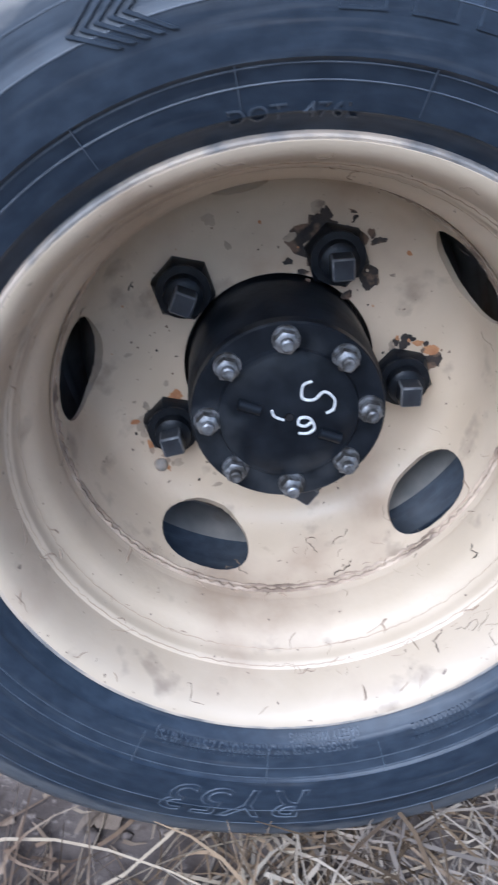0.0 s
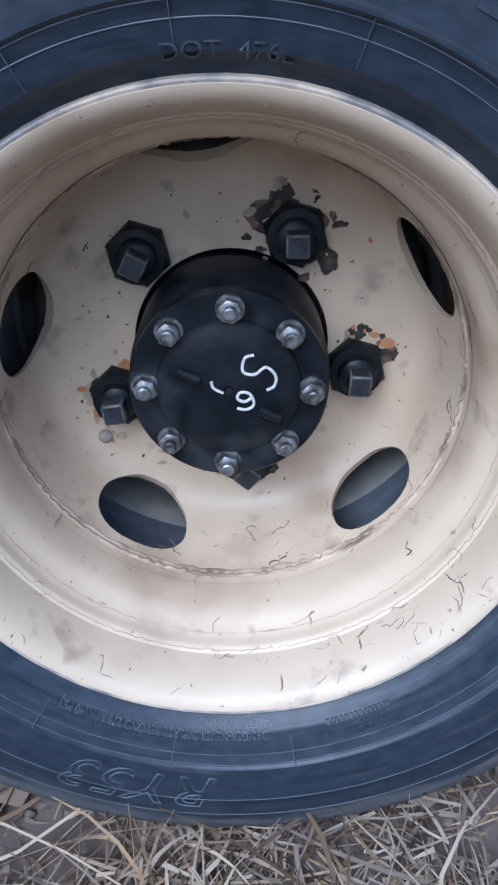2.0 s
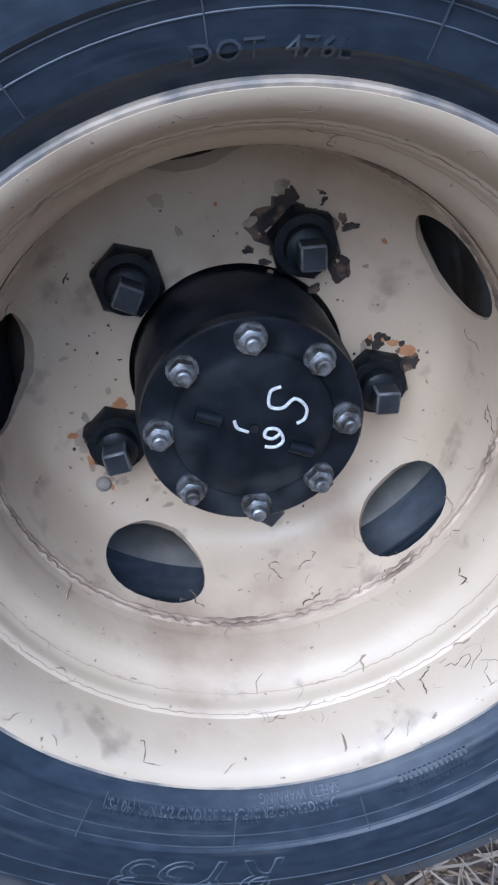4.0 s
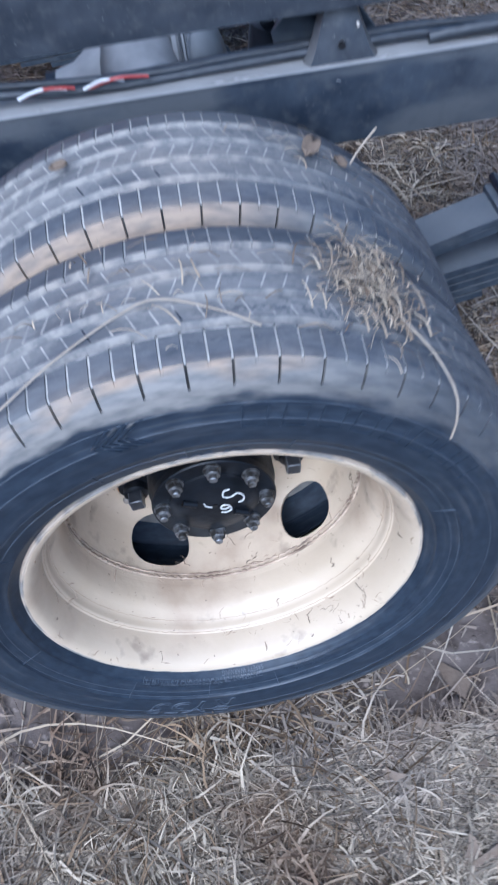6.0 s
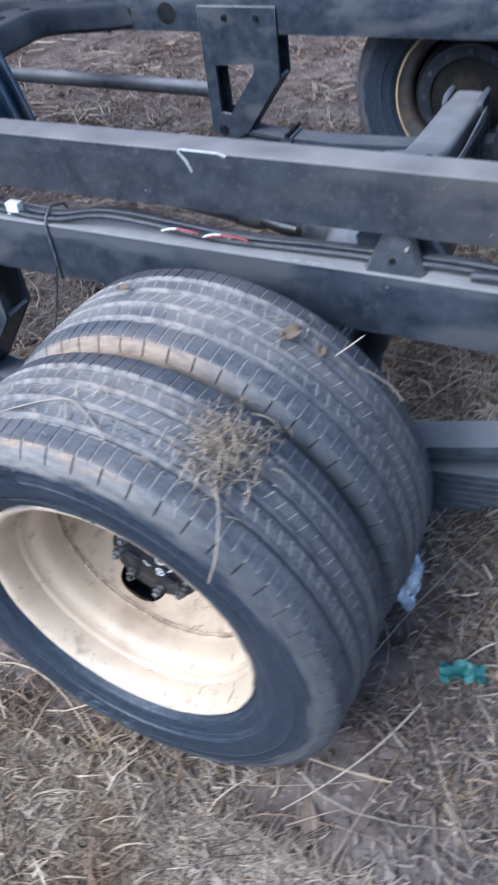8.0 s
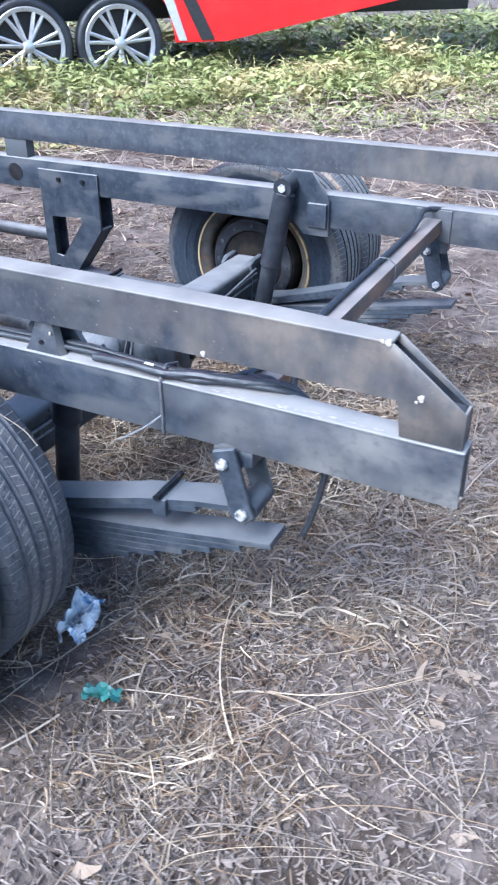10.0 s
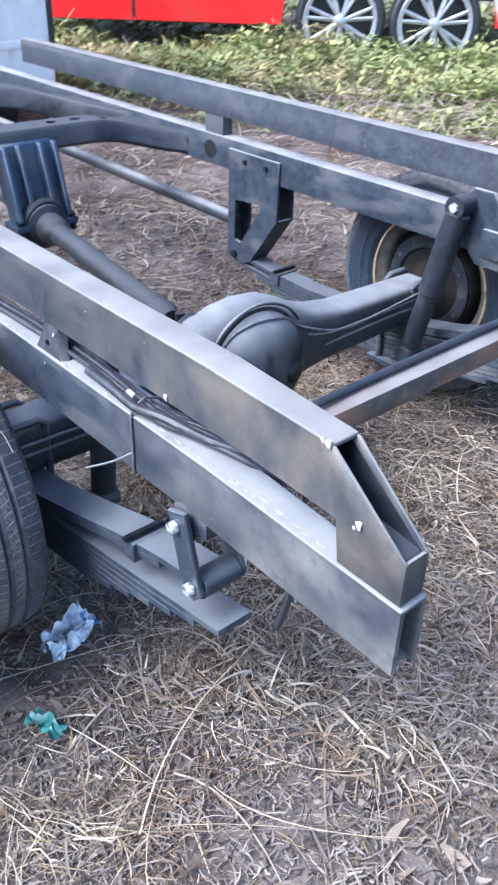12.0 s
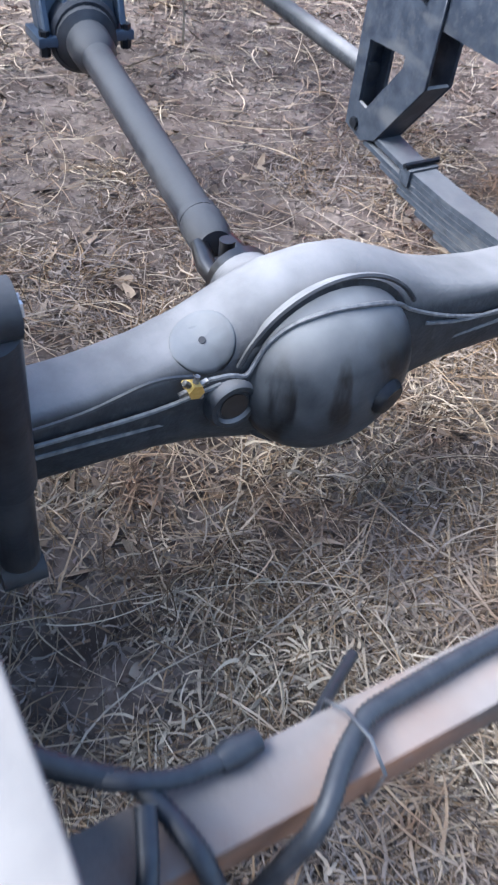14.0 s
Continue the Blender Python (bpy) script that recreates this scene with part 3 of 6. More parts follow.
gus = part("gusset", gusset(0.248, YN0 + 0.001, LZ1 + 0.001, UZ0 + 0.002), chassis, "small pressed steel gusset")
# Dark disc in place of a shaded hole.
part("gusset_hole", tube("gusset_hole", [(0.247, YN0 - 0.0005, 0.690), (0.247, YN0 + 0.004, 0.690)], 0.0045, HOLE_JOINT, 10), gus)
part("weld_blob", tube("weld_blob", [(0.268, YN0 + 0.004, 0.707), (0.267, YN0 + 0.007, 0.712)], 0.0022, BLOB, 8), gus, "pale weld blob")


# ---- axle ----
def ring(y, cx, cz, hx, hz, n=28, p=3.0):
    out = []
    for k in range(n):
        a = 2 * math.pi * k / n
        c, s = math.cos(a), math.sin(a)
        out.append((cx + hx * math.copysign(abs(c) ** (2 / p), c), y, cz + hz * math.copysign(abs(s) ** (2 / p), s)))
    return out


AX = 0.362
YD = 1.712
sec = [(-0.72, 0.055, 0.062, 4.5), (-0.50, 0.058, 0.066, 4.5), (-0.36, 0.060, 0.071, 4.2), (-0.27, 0.064, 0.082, 3.4), (-0.20, 0.074, 0.100, 2.7), (-0.14, 0.086, 0.128, 2.2), (-0.07, 0.095, 0.155, 2.1), (0.0, 0.098, 0.163, 2.0)]
full = sec + [(-a, b, c, d) for a, b, c, d in sec[-2::-1]]
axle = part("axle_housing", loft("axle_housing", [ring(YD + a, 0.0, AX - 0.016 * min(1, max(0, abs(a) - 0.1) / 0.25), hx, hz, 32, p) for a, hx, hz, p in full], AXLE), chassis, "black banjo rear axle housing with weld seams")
# cover dome facing the tail
dome = []
for i in range(13):
    a = i / 12 * math.pi / 2
    dome.append((0.070 + 0.100 * math.sin(a), max(0.142 * math.cos(a), 0.0005)))
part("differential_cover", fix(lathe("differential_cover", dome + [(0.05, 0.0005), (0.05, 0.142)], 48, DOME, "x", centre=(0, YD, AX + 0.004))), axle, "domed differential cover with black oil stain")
part("cover_flange", fix(lathe("cover_flange", [(0.058, 0.140), (0.058, 0.153), (0.066, 0.1555), (0.0715, 0.152), (0.073, 0.141)], 56, AXLE, "x", centre=(0, YD, AX + 0.004))), axle)
part("drain_plug", tube("drain_plug", [(0.120, YD + 0.036, 0.368), (0.165, YD + 0.052, 0.361), (0.172, YD + 0.054, 0.360)], [0.032, 0.030, 0.024], HUB, 16), axle, "black drain plug")
part("filler_boss", fix(lathe("filler_boss", [(0.050, 0.020), (0.050, 0.044), (0.088, 0.041), (0.093, 0.037), (0.093, 0.030), (0.088, 0.026), (0.088, 0.020)], 32, AXLE, "x", centre=(0, YD - 0.163, AX - 0.004))), axle)
# Dark disc in the boss, standing for its shaded hollow.
part("filler_plug", tube("filler_plug", [(0.06, YD - 0.163, AX - 0.004), (0.0895, YD - 0.163, AX - 0.004)], 0.0215, HOLE_JOINT, 18), axle)
bc, bn = Vector((0.0398, 1.5169, 0.4501)), Vector((0.485, -0.374, 0.791)).normalized()
skin = BVHTree.FromPolygons([v.co for v in axle.data.vertices], [p.vertices for p in axle.data.polygons])
side = bn.cross(Vector((0, 1, 0))).normalized()
up = side.cross(bn)
spots = []
for r, lift in ((0.046, -0.001), (0.0455, 0.0016), (0.043, 0.0024), (0.038, 0.0016), (0.026, 0.0010), (0.012, 0.0010), (0.001, 0.0010)):
    spots.append([])
    for k in range(36):
        o = bc + bn * 0.06 + side * (r * math.cos(k * math.pi / 18)) + up * (r * math.sin(k * math.pi / 18))
        spots[-1].append(skin.ray_cast(o, -bn)[0] + bn * lift)
part("breather_pad", loft("breather_pad", spots, DOME, 60), axle, "round flat on the housing")
# Breather hole as a dark disc, its shade in the colour.
part("breather_hole", tube("breather_hole", [bc + bn * 0.0006, bc + bn * 0.0026], 0.0052, HOLE_JOINT, 10), axle)
# pinion nose towards the front
part("pinion_carrier", tube("pinion_carrier", [(-0.05, YD - 0.015, AX - 0.008), (-0.110, YD - 0.018, AX - 0.010), (-0.142, YD - 0.010, AX - 0.008), (-0.176, YD - 0.008, AX - 0.006)], [0.122, 0.096, 0.072, 0.060], AXLE, 24), axle)
LINE = mat("dusty_pipe", (0.075, 0.080, 0.088), (0.17, 0.172, 0.176), 0.6, scale=90)
# brake lines along the rear face
for s in (-1, 1):
    pts = [(0.075, YD + s * 0.18, AX + 0.035 if s > 0 else AX + 0.033), (0.070, YD + s * 0.28, AX + 0.012), (0.066, YD + s * 0.45, AX + 0.008), (0.064, YD + s * 0.66, AX + 0.012)]
    part("brake_line", tube("brake_line", pts, 0.0036, LINE, 6, 4), axle)
    part("seam", tube("seam", [(0.062, YD + s * 0.17, AX - 0.03), (0.060, YD + s * 0.3, AX - 0.025), (0.057, YD + s * 0.5, AX - 0.02), (0.055, YD + s * 0.68, AX - 0.02)], 0.0045, LINE, 6, 3), axle)
pts = []
for i in range(15):
    a = math.radians(160 - i * 9.0)
    pts.append((0.078, YD + 0.166 * math.cos(a), AX + 0.166 * math.sin(a)))
part("cover_rib", tube("cover_rib", pts, 0.0042, AXLE, 6, 2), axle)
pts = [(0.084, YD - 0.205, 0.418), (0.090, YD - 0.175, 0.421), (0.0865, YD - 0.148, 0.409), (0.0815, YD - 0.128, 0.4315), (0.083, YD - 0.112, 0.457), (0.090, YD - 0.085, 0.481), (0.0987, YD - 0.056, 0.4946), (0.105, YD - 0.023, 0.501), (0.1094, YD + 0.012, 0.5003), (0.105, YD + 0.055, 0.490), (0.090, YD + 0.100, 0.466), (0.077, YD + 0.135, 0.438), (0.0735, YD + 0.200, 0.407), (0.069, YD + 0.274, 0.380), (0.067, YD + 0.35, 0.366), (0.066, YD + 0.48, 0.374), (0.062, YD + 0.66, 0.388)]
part("brake_line", tube("brake_line", pts, 0.0036, LINE, 6, 3), axle)
fit_y = YD - 0.226
FZ = AX + 0.046
ft = part("tee_fitting", tube("tee_fitting", [(0.066, fit_y, FZ), (0.092, fit_y, FZ)], 0.012, BRASS, 6), axle, "brass brake tee fitting")
for dy, dz in ((0.021, 0.008), (-0.022, -0.006), (0.004, 0.021), (0.012, -0.019), (-0.015, 0.015)):
    part("union_nut", tube("union_nut", [(0.082, fit_y + dy * 0.4, FZ + dz * 0.4), (0.082, fit_y + dy, FZ + dz)], 0.0048, ZINC, 6), ft)
part("brake_hose", tube("brake_hose", [(0.085, fit_y - 0.004, FZ + 0.025), (0.08, fit_y - 0.06, FZ + 0.030), (0.074, fit_y - 0.15, FZ + 0.004), (0.07, fit_y - 0.24, FZ - 0.006)], 0.0035, WIRE, 6, 4), axle)

# drive shaft
J, B = Vector((-0.238, 1.706, 0.355)), Vector((-1.12, 1.790, 0.400))
dv = (B - J).normalized()
shaft = part("drive_shaft", tube("drive_shaft", [J + dv * 0.05, J + dv * 0.075, J + dv * 0.12, J + dv * 0.13, B - dv * 0.10, B - dv * 0.06], [0.030, 0.040, 0.041, 0.036, 0.036, 0.03], CROSS, 24), chassis, "black tubular drive shaft")
part("joint_flange", tube("joint_flange", [(-0.169, YD - 0.008, AX - 0.006), (-0.192, YD - 0.007, AX - 0.006)], 0.060, HOLE_JOINT, 20), shaft)
for s in (-1, 1):
    o = Vector((0, 0.034 * s, 0))
    part("yoke", tube("yoke", [J - dv * 0.05 + o, J + o * 1.05, J + dv * 0.06 + o * 0.8], [0.014, 0.019, 0.016], HOLE_JOINT, 10), shaft)
part("joint_cross", tube("joint_cross", [J + Vector((0, 0, -0.045)), J + Vector((0, 0, 0.045))], 0.014, HOLE_JOINT, 10), shaft)
part("weld_ring", tube("weld_ring", [J + dv * 0.125, J + dv * 0.14], 0.0395, CROSS, 24), shaft)
part("joint_cross", tube("joint_cross", [J + Vector((0, -0.048, 0)), J + Vector((0, 0.048, 0))], 0.013, HOLE_JOINT, 10), shaft)
part("slip_joint", tube("slip_joint", [B - dv * 0.11, B - dv * 0.09, B - dv * 0.03, B - dv * 0.02, B + dv * 0.03], [0.036, 0.05, 0.052, 0.072, 0.072], CROSS, 24), shaft)
part("front_shaft", tube("front_shaft", [B + dv * 0.02, B + dv * 1.7], 0.036, CROSS, 20), shaft)
# bearing bracket under the cross member
BRACKET = [(-1.19, 0.40), (-1.145, 0.40), (-1.205, 0.66), (-1.30, 0.66)]
br = part("bearing_bracket", mesh_bm("bearing_bracket", bm_prism(BRACKET, "y", 1.692, 1.892, 0.006), BLUISH), chassis, "ribbed steel centre-bearing bracket")
for y in (1.699, 1.752, 1.832, 1.885):
    rib = [(-1.15, 0.42), (-1.112, 0.42), (-1.180, 0.655), (-1.225, 0.655)]
    part("rib", mesh_bm("rib", bm_prism(rib, "y", y - 0.008, y + 0.008, 0.003), BLUISH), br)
part("bearing_flange", mesh_bm("bearing_flange", bm_box(-1.205, -1.105, 1.674, 1.910, 0.388, 0.412, 0.006), BLUISH), br)
for y in (1.692, 1.892):
    part("bolt", tube("bolt", [(-1.118, y, 0.400), (-1.118, y, 0.368)], 0.013, NUT, 6), br)
    part("bolt", tube("bolt", [(-1.118, y, 0.410), (-1.118, y, 0.424)], 0.012, NUT, 6), br)
part("bearing_housing", fix(lathe("bearing_housing", [(-0.030, 0.050), (-0.030, 0.078), (-0.022, 0.086), (0.022, 0.086), (0.030, 0.078), (0.030, 0.050)], 32, CROSS, "x", centre=(-1.145, 1.791, 0.401))), br, "round black bearing housing")


def arched(name, x, bow, y0, y1, z0, rise, depth, high, holes):
    """Pressed cross member that arches up between the rails and bows along the frame."""
    rings = []
    for i in range(25):
        u = i / 24
        y = y0 + (y1 - y0) * u
        f = min(1, 4.2 * min(u, 1 - u)) ** 1.0
        f = f * f * (3 - 2 * f)
        flare = 1 + 2.2 * (1 - min(1, 6.5 * min(u, 1 - u))) ** 1.6
        cx, cz, hd = x + bow * math.sin(math.pi * u), z0 + rise * f, depth / 2 * flare
        r = 0.012
        pr = [(-hd, -high / 2), (hd, -high / 2), (hd + r, -high / 2 + r), (hd, high / 2 - r), (hd - r, high / 2), (-hd + r, high / 2), (-hd, high / 2 - r), (-hd - r, -high / 2 + r)]
        rings.append([(cx + a, y, cz + b) for a, b in pr])
    me = loft(name, rings, CROSS, 40)
    cutters = [tube("c", [(x + bow * math.sin(math.pi * u), y0 + (y1 - y0) * u, z0 + rise - 0.02), (x + bow * math.sin(math.pi * u), y0 + (y1 - y0) * u, z0 + rise + 0.1)], 0.02, RAIL, 14) for u in holes]
    return cut(me, cutters)


part("cross_member", arched("cross_member", -1.27, -0.02, YN1 - 0.004, YF0 + 0.004, 0.606, 0.050, 0.13, 0.075, (0.18, 0.27, 0.345, 0.655, 0.73, 0.82)), chassis, "arched pressed-steel cross member with lightening holes")
part("cross_member", arched("cross_member", -1.62, -0.55, YN1 - 0.004, YF0 + 0.004, 0.610, 0.055, 0.14, 0.09, (0.3, 0.7)), chassis, "arched pressed-steel cross member")

# dark discs standing for shaded holes in the far rail ahead of the hanger
for i, (x, r) in enumerate(((-0.930, 0.032), (-1.075, 0.016), (-1.175, 0.020), (-1.315, 0.014))):
    part("rail_hole", tube("rail_hole", [(x, YF0 - 0.0052, 0.615), (x, YF0 - 0.0035, 0.615)], r, HOLE_JOINT, 16), chassis)

# exhaust-like pipe along the far rail
part("side_pipe", tube("side_pipe", [(-0.80, 2.40, 0.380), (-1.2, 2.40, 0.385), (-2.0, 2.40, 0.395), (-3.1, 2.40, 0.405)], 0.024, AXLE, 16), chassis, "long straight black pipe")

# rear cross beam with conduit
BX, BZ = 0.654, 0.636
beam = part("cross_beam", mesh_bm("cross_beam", bm_box(BX - 0.026, BX + 0.026, YN1 + 0.006, YF0 - 0.006, 0.590, BZ, 0.005), BEAM), chassis, "black cross beam with rust showing through")
part("end_plate", mesh_bm("end_plate", bm_box(BX - 0.055, BX + 0.055, YF0 - 0.010, YF0 - 0.0045, 0.568, 0.662, 0.002), RAIL), beam)


def ribbed(pts, r, step=0.0050):
    """Corrugated hose along points."""
    P = np.array(pts, float)
    seg = np.linalg.norm(np.diff(P, axis=0), axis=1)
    L = np.r_[0, np.cumsum(seg)]
    n = int(L[-1] / step) * 2
    s = np.linspace(0, L[-1], n)
    Q = np.stack([np.interp(s, L, P[:, k]) for k in range(3)], 1)
    for _ in range(14):
        Q[1:-1] = (Q[:-2] + 2 * Q[1:-1] + Q[2:]) / 4
    rr = [r if i % 2 else r * 0.875 for i in range(n)]
    return tube("conduit", Q, rr, WIRE, 10)


CZ = BZ + 0.009
part("corrugated_conduit", ribbed([(0.712, 1.130, 0.520), (0.706, 1.165, 0.535), (0.700, 1.200, 0.562), (0.698, 1.232, 0.606), (0.696, 1.256, 0.640), (0.686, 1.272, CZ + 0.004), (0.668, 1.292, CZ + 0.005), (0.648, 1.325, CZ + 0.003), (0.642, 1.42, CZ), (0.640, 1.6, CZ), (0.640, 1.8, CZ), (0.642, 2.05, CZ), (0.642, 2.2, CZ + 0.004), (0.640, 2.29, CZ + 0.030), (0.645, 2.35, CZ + 0.022), (0.68, 2.385, CZ + 0.016), (0.76, 2.395, CZ + 0.014)], 0.0080), beam, "black corrugated wiring conduit")
part("corrugated_conduit", ribbed([(0.52, 1.085, 0.676), (0.585, 1.115, 0.668), (0.602, 1.140, 0.655), (0.620, 1.170, CZ), (0.646, 1.180, CZ), (0.672, 1.186, CZ + 0.002), (0.692, 1.190, 0.630), (0.697, 1.192, 0.605), (0.700, 1.196, 0.555), (0.706, 1.194, 0.510)], 0.0076), beam)
part("corrugated_conduit", ribbed([(0.565, 1.098, 0.652), (0.598, 1.135, 0.645), (0.622, 1.165, CZ + 0.008), (0.632, 1.195, CZ + 0.003), (0.632, 1.228, CZ + 0.001)], 0.0070), beam)
part("corrugated_conduit", ribbed([(0.690, 1.114, 0.520), (0.696, 1.130, 0.585), (0.692, 1.144, 0.632), (0.672, 1.156, CZ + 0.006), (0.640, 1.168, CZ + 0.008)], 0.0075), beam)
part("conduit_end", tube("conduit_end", [(0.632, 1.222, CZ), (0.631, 1.232, CZ), (0.630, 1.252, CZ)], [0.0085, 0.0105, 0.0080], WIRE, 12), beam)
part("hose_end", tube("hose_end", [(0.634, 1.296, 0.594), (0.620, 1.312, 0.578), (0.598, 1.339, 0.550), (0.570, 1.380, 0.520), (0.549, 1.413, 0.500)], 0.0058, WIRE, 10, 4), beam, "short black hose end hanging under the beam")
for y in (1.312, 1.90):
    xa, xb, za, zb = BX - 0.029, BX + 0.030, BZ - 0.049, BZ + 0.021
    part("cable_tie", tube("cable_tie", [(xa, y - 0.004, za), (xb, y + 0.003, za), (xb + 0.002, y + 0.004, BZ + 0.004), (xb - 0.018, y + 0.002, zb), (xa + 0.018, y - 0.002, zb), (xa, y - 0.004, BZ + 0.004), (xa, y - 0.004, za)], 0.0015, DARKTIE, 5), beam)


# ---- wheels ----
R_T = 0.356
SET = 0.009   # how far tyre and rim lip stand back from the disc


def set_back(w):
    return w + SET * min(1, max(0, -w / 0.04))


def tyre_mesh():
    """Truck tyre: smooth side walls, slotted shoulders, five ribs with sipes."""
    half = [(-0.074, 0.214, 0), (-0.079, 0.2235, 0), (-0.086, 0.231, 0), (-0.0915, 0.236, 0), (-0.0925, 0.2375, 0), (-0.0955, 0.2385, 0), (-0.100, 0.250, 0), (-0.1035, 0.262, 0), (-0.1045, 0.2635, 0),
            (-0.1065, 0.2645, 0), (-0.1085, 0.280, 0), (-0.1090, 0.2945, 0), (-0.1082, 0.2955, 0), (-0.1080, 0.305, 0), (-0.1065, 0.318, 1), (-0.1035, 0.328, 1), (-0.1035, 0.330, 1), (-0.100, 0.337, 1), (-0.0945, 0.345, 1), (-0.0900, 0.3495, 2)]
    grooves = [(-0.052, 0.0092), (-0.0175, 0.0092), (0.0175, 0.0092), (0.052, 0.0092)]
    crown = lambda w: R_T - 0.0045 * (w / 0.09) ** 2
    prof = list(half)
    w = -0.086
    prof.append((w, crown(w), 2))
    for c, gw in grooves:
        prof += [(c - gw / 2 - 0.0034, crown(c), 3), (c - gw / 2 - 0.0008, crown(c) + 0.0004, 5), (c - gw / 2 + 0.001, crown(c) - 0.0065, 5), (c - gw / 2 + 0.0052, crown(c) - 0.0055, 3), (c + gw / 2 + 0.0008, crown(c) + 0.0004, 3), (c + gw / 2 + 0.0034, crown(c), 2)]
    prof.append((0.086, crown(0.086), 2))
    mats = [p[2] for p in prof] + [2] + [half[i][2] for i in range(len(half) - 2, -1, -1)]
    prof += [(-a, r, m) for a, r, m in half[::-1]]
    k, N = len(prof), 112
    th, kind = [], []
    for i in range(N):
        a0 = 2 * math.pi * i / N
        st = 2 * math.pi / N
        th += [a0, a0 + 0.865 * st, a0 + 0.885 * st, a0 + 0.98 * st]
        kind += [0, 0, 1 + i % 2, 1 + i % 2]
    nc = len(th)
    verts = np.zeros((nc, k, 3))
    W = np.array([p[0] for p in prof])
    RR = np.array([p[1] for p in prof])
    shoulder = (np.abs(W) > 0.099) & (RR > 0.327)
    edge = (np.abs(W) < 0.1010) & (np.abs(W) > 0.092) & (RR > 0.335)
    top = RR > 0.349
    rib = (RR > 0.347) & ~edge & (np.abs(W) > 0.0560)
    slant = np.zeros(k)
    for lo, hi, d in ((-0.0475, -0.022, 1), (-0.013, 0.013, -1), (0.022, 0.0475, 1)):
        inner = top & (W > lo) & (W < hi)
        slant[inner] = 0.010 * d * np.sign(W[inner] - (lo + hi) / 2)
    for j in range(nc):
        r = RR.copy()
        if kind[j] == 2:
            r[edge] -= 0.0065
        if kind[j] >= 1:
            r[rib] -= 0.0015
        verts[j, :, 0], verts[j, :, 1], verts[j, :, 2] = np.cos(th[j] + slant) * r, W, np.sin(th[j] + slant) * r
    faces, mi = [], []
    for i in range(nc):
        n2 = (i + 1) % nc
        for j in range(k - 1):
            faces.append((i * k + j, n2 * k + j, n2 * k + j + 1, i * k + j + 1))
            m = mats[j]
            if kind[i] >= 1 and kind[n2] >= 1:
                if edge[j] and kind[i] == 2:
                    m = 5
                elif m == 2:
                    m = 6 if abs(W[j]) > 0.0560 else 4
            mi.append(m)
    me = mesh_of("tyre", verts.reshape(-1, 3), faces, RUBBER_SKIN, 40)
    for m in (RUBBER_SKIN, TREAD, GROOVE, SIPE, DEEP, ROW):
        me.materials.append(m)
    me.polygons.foreach_set("material_index", mi)
    return me


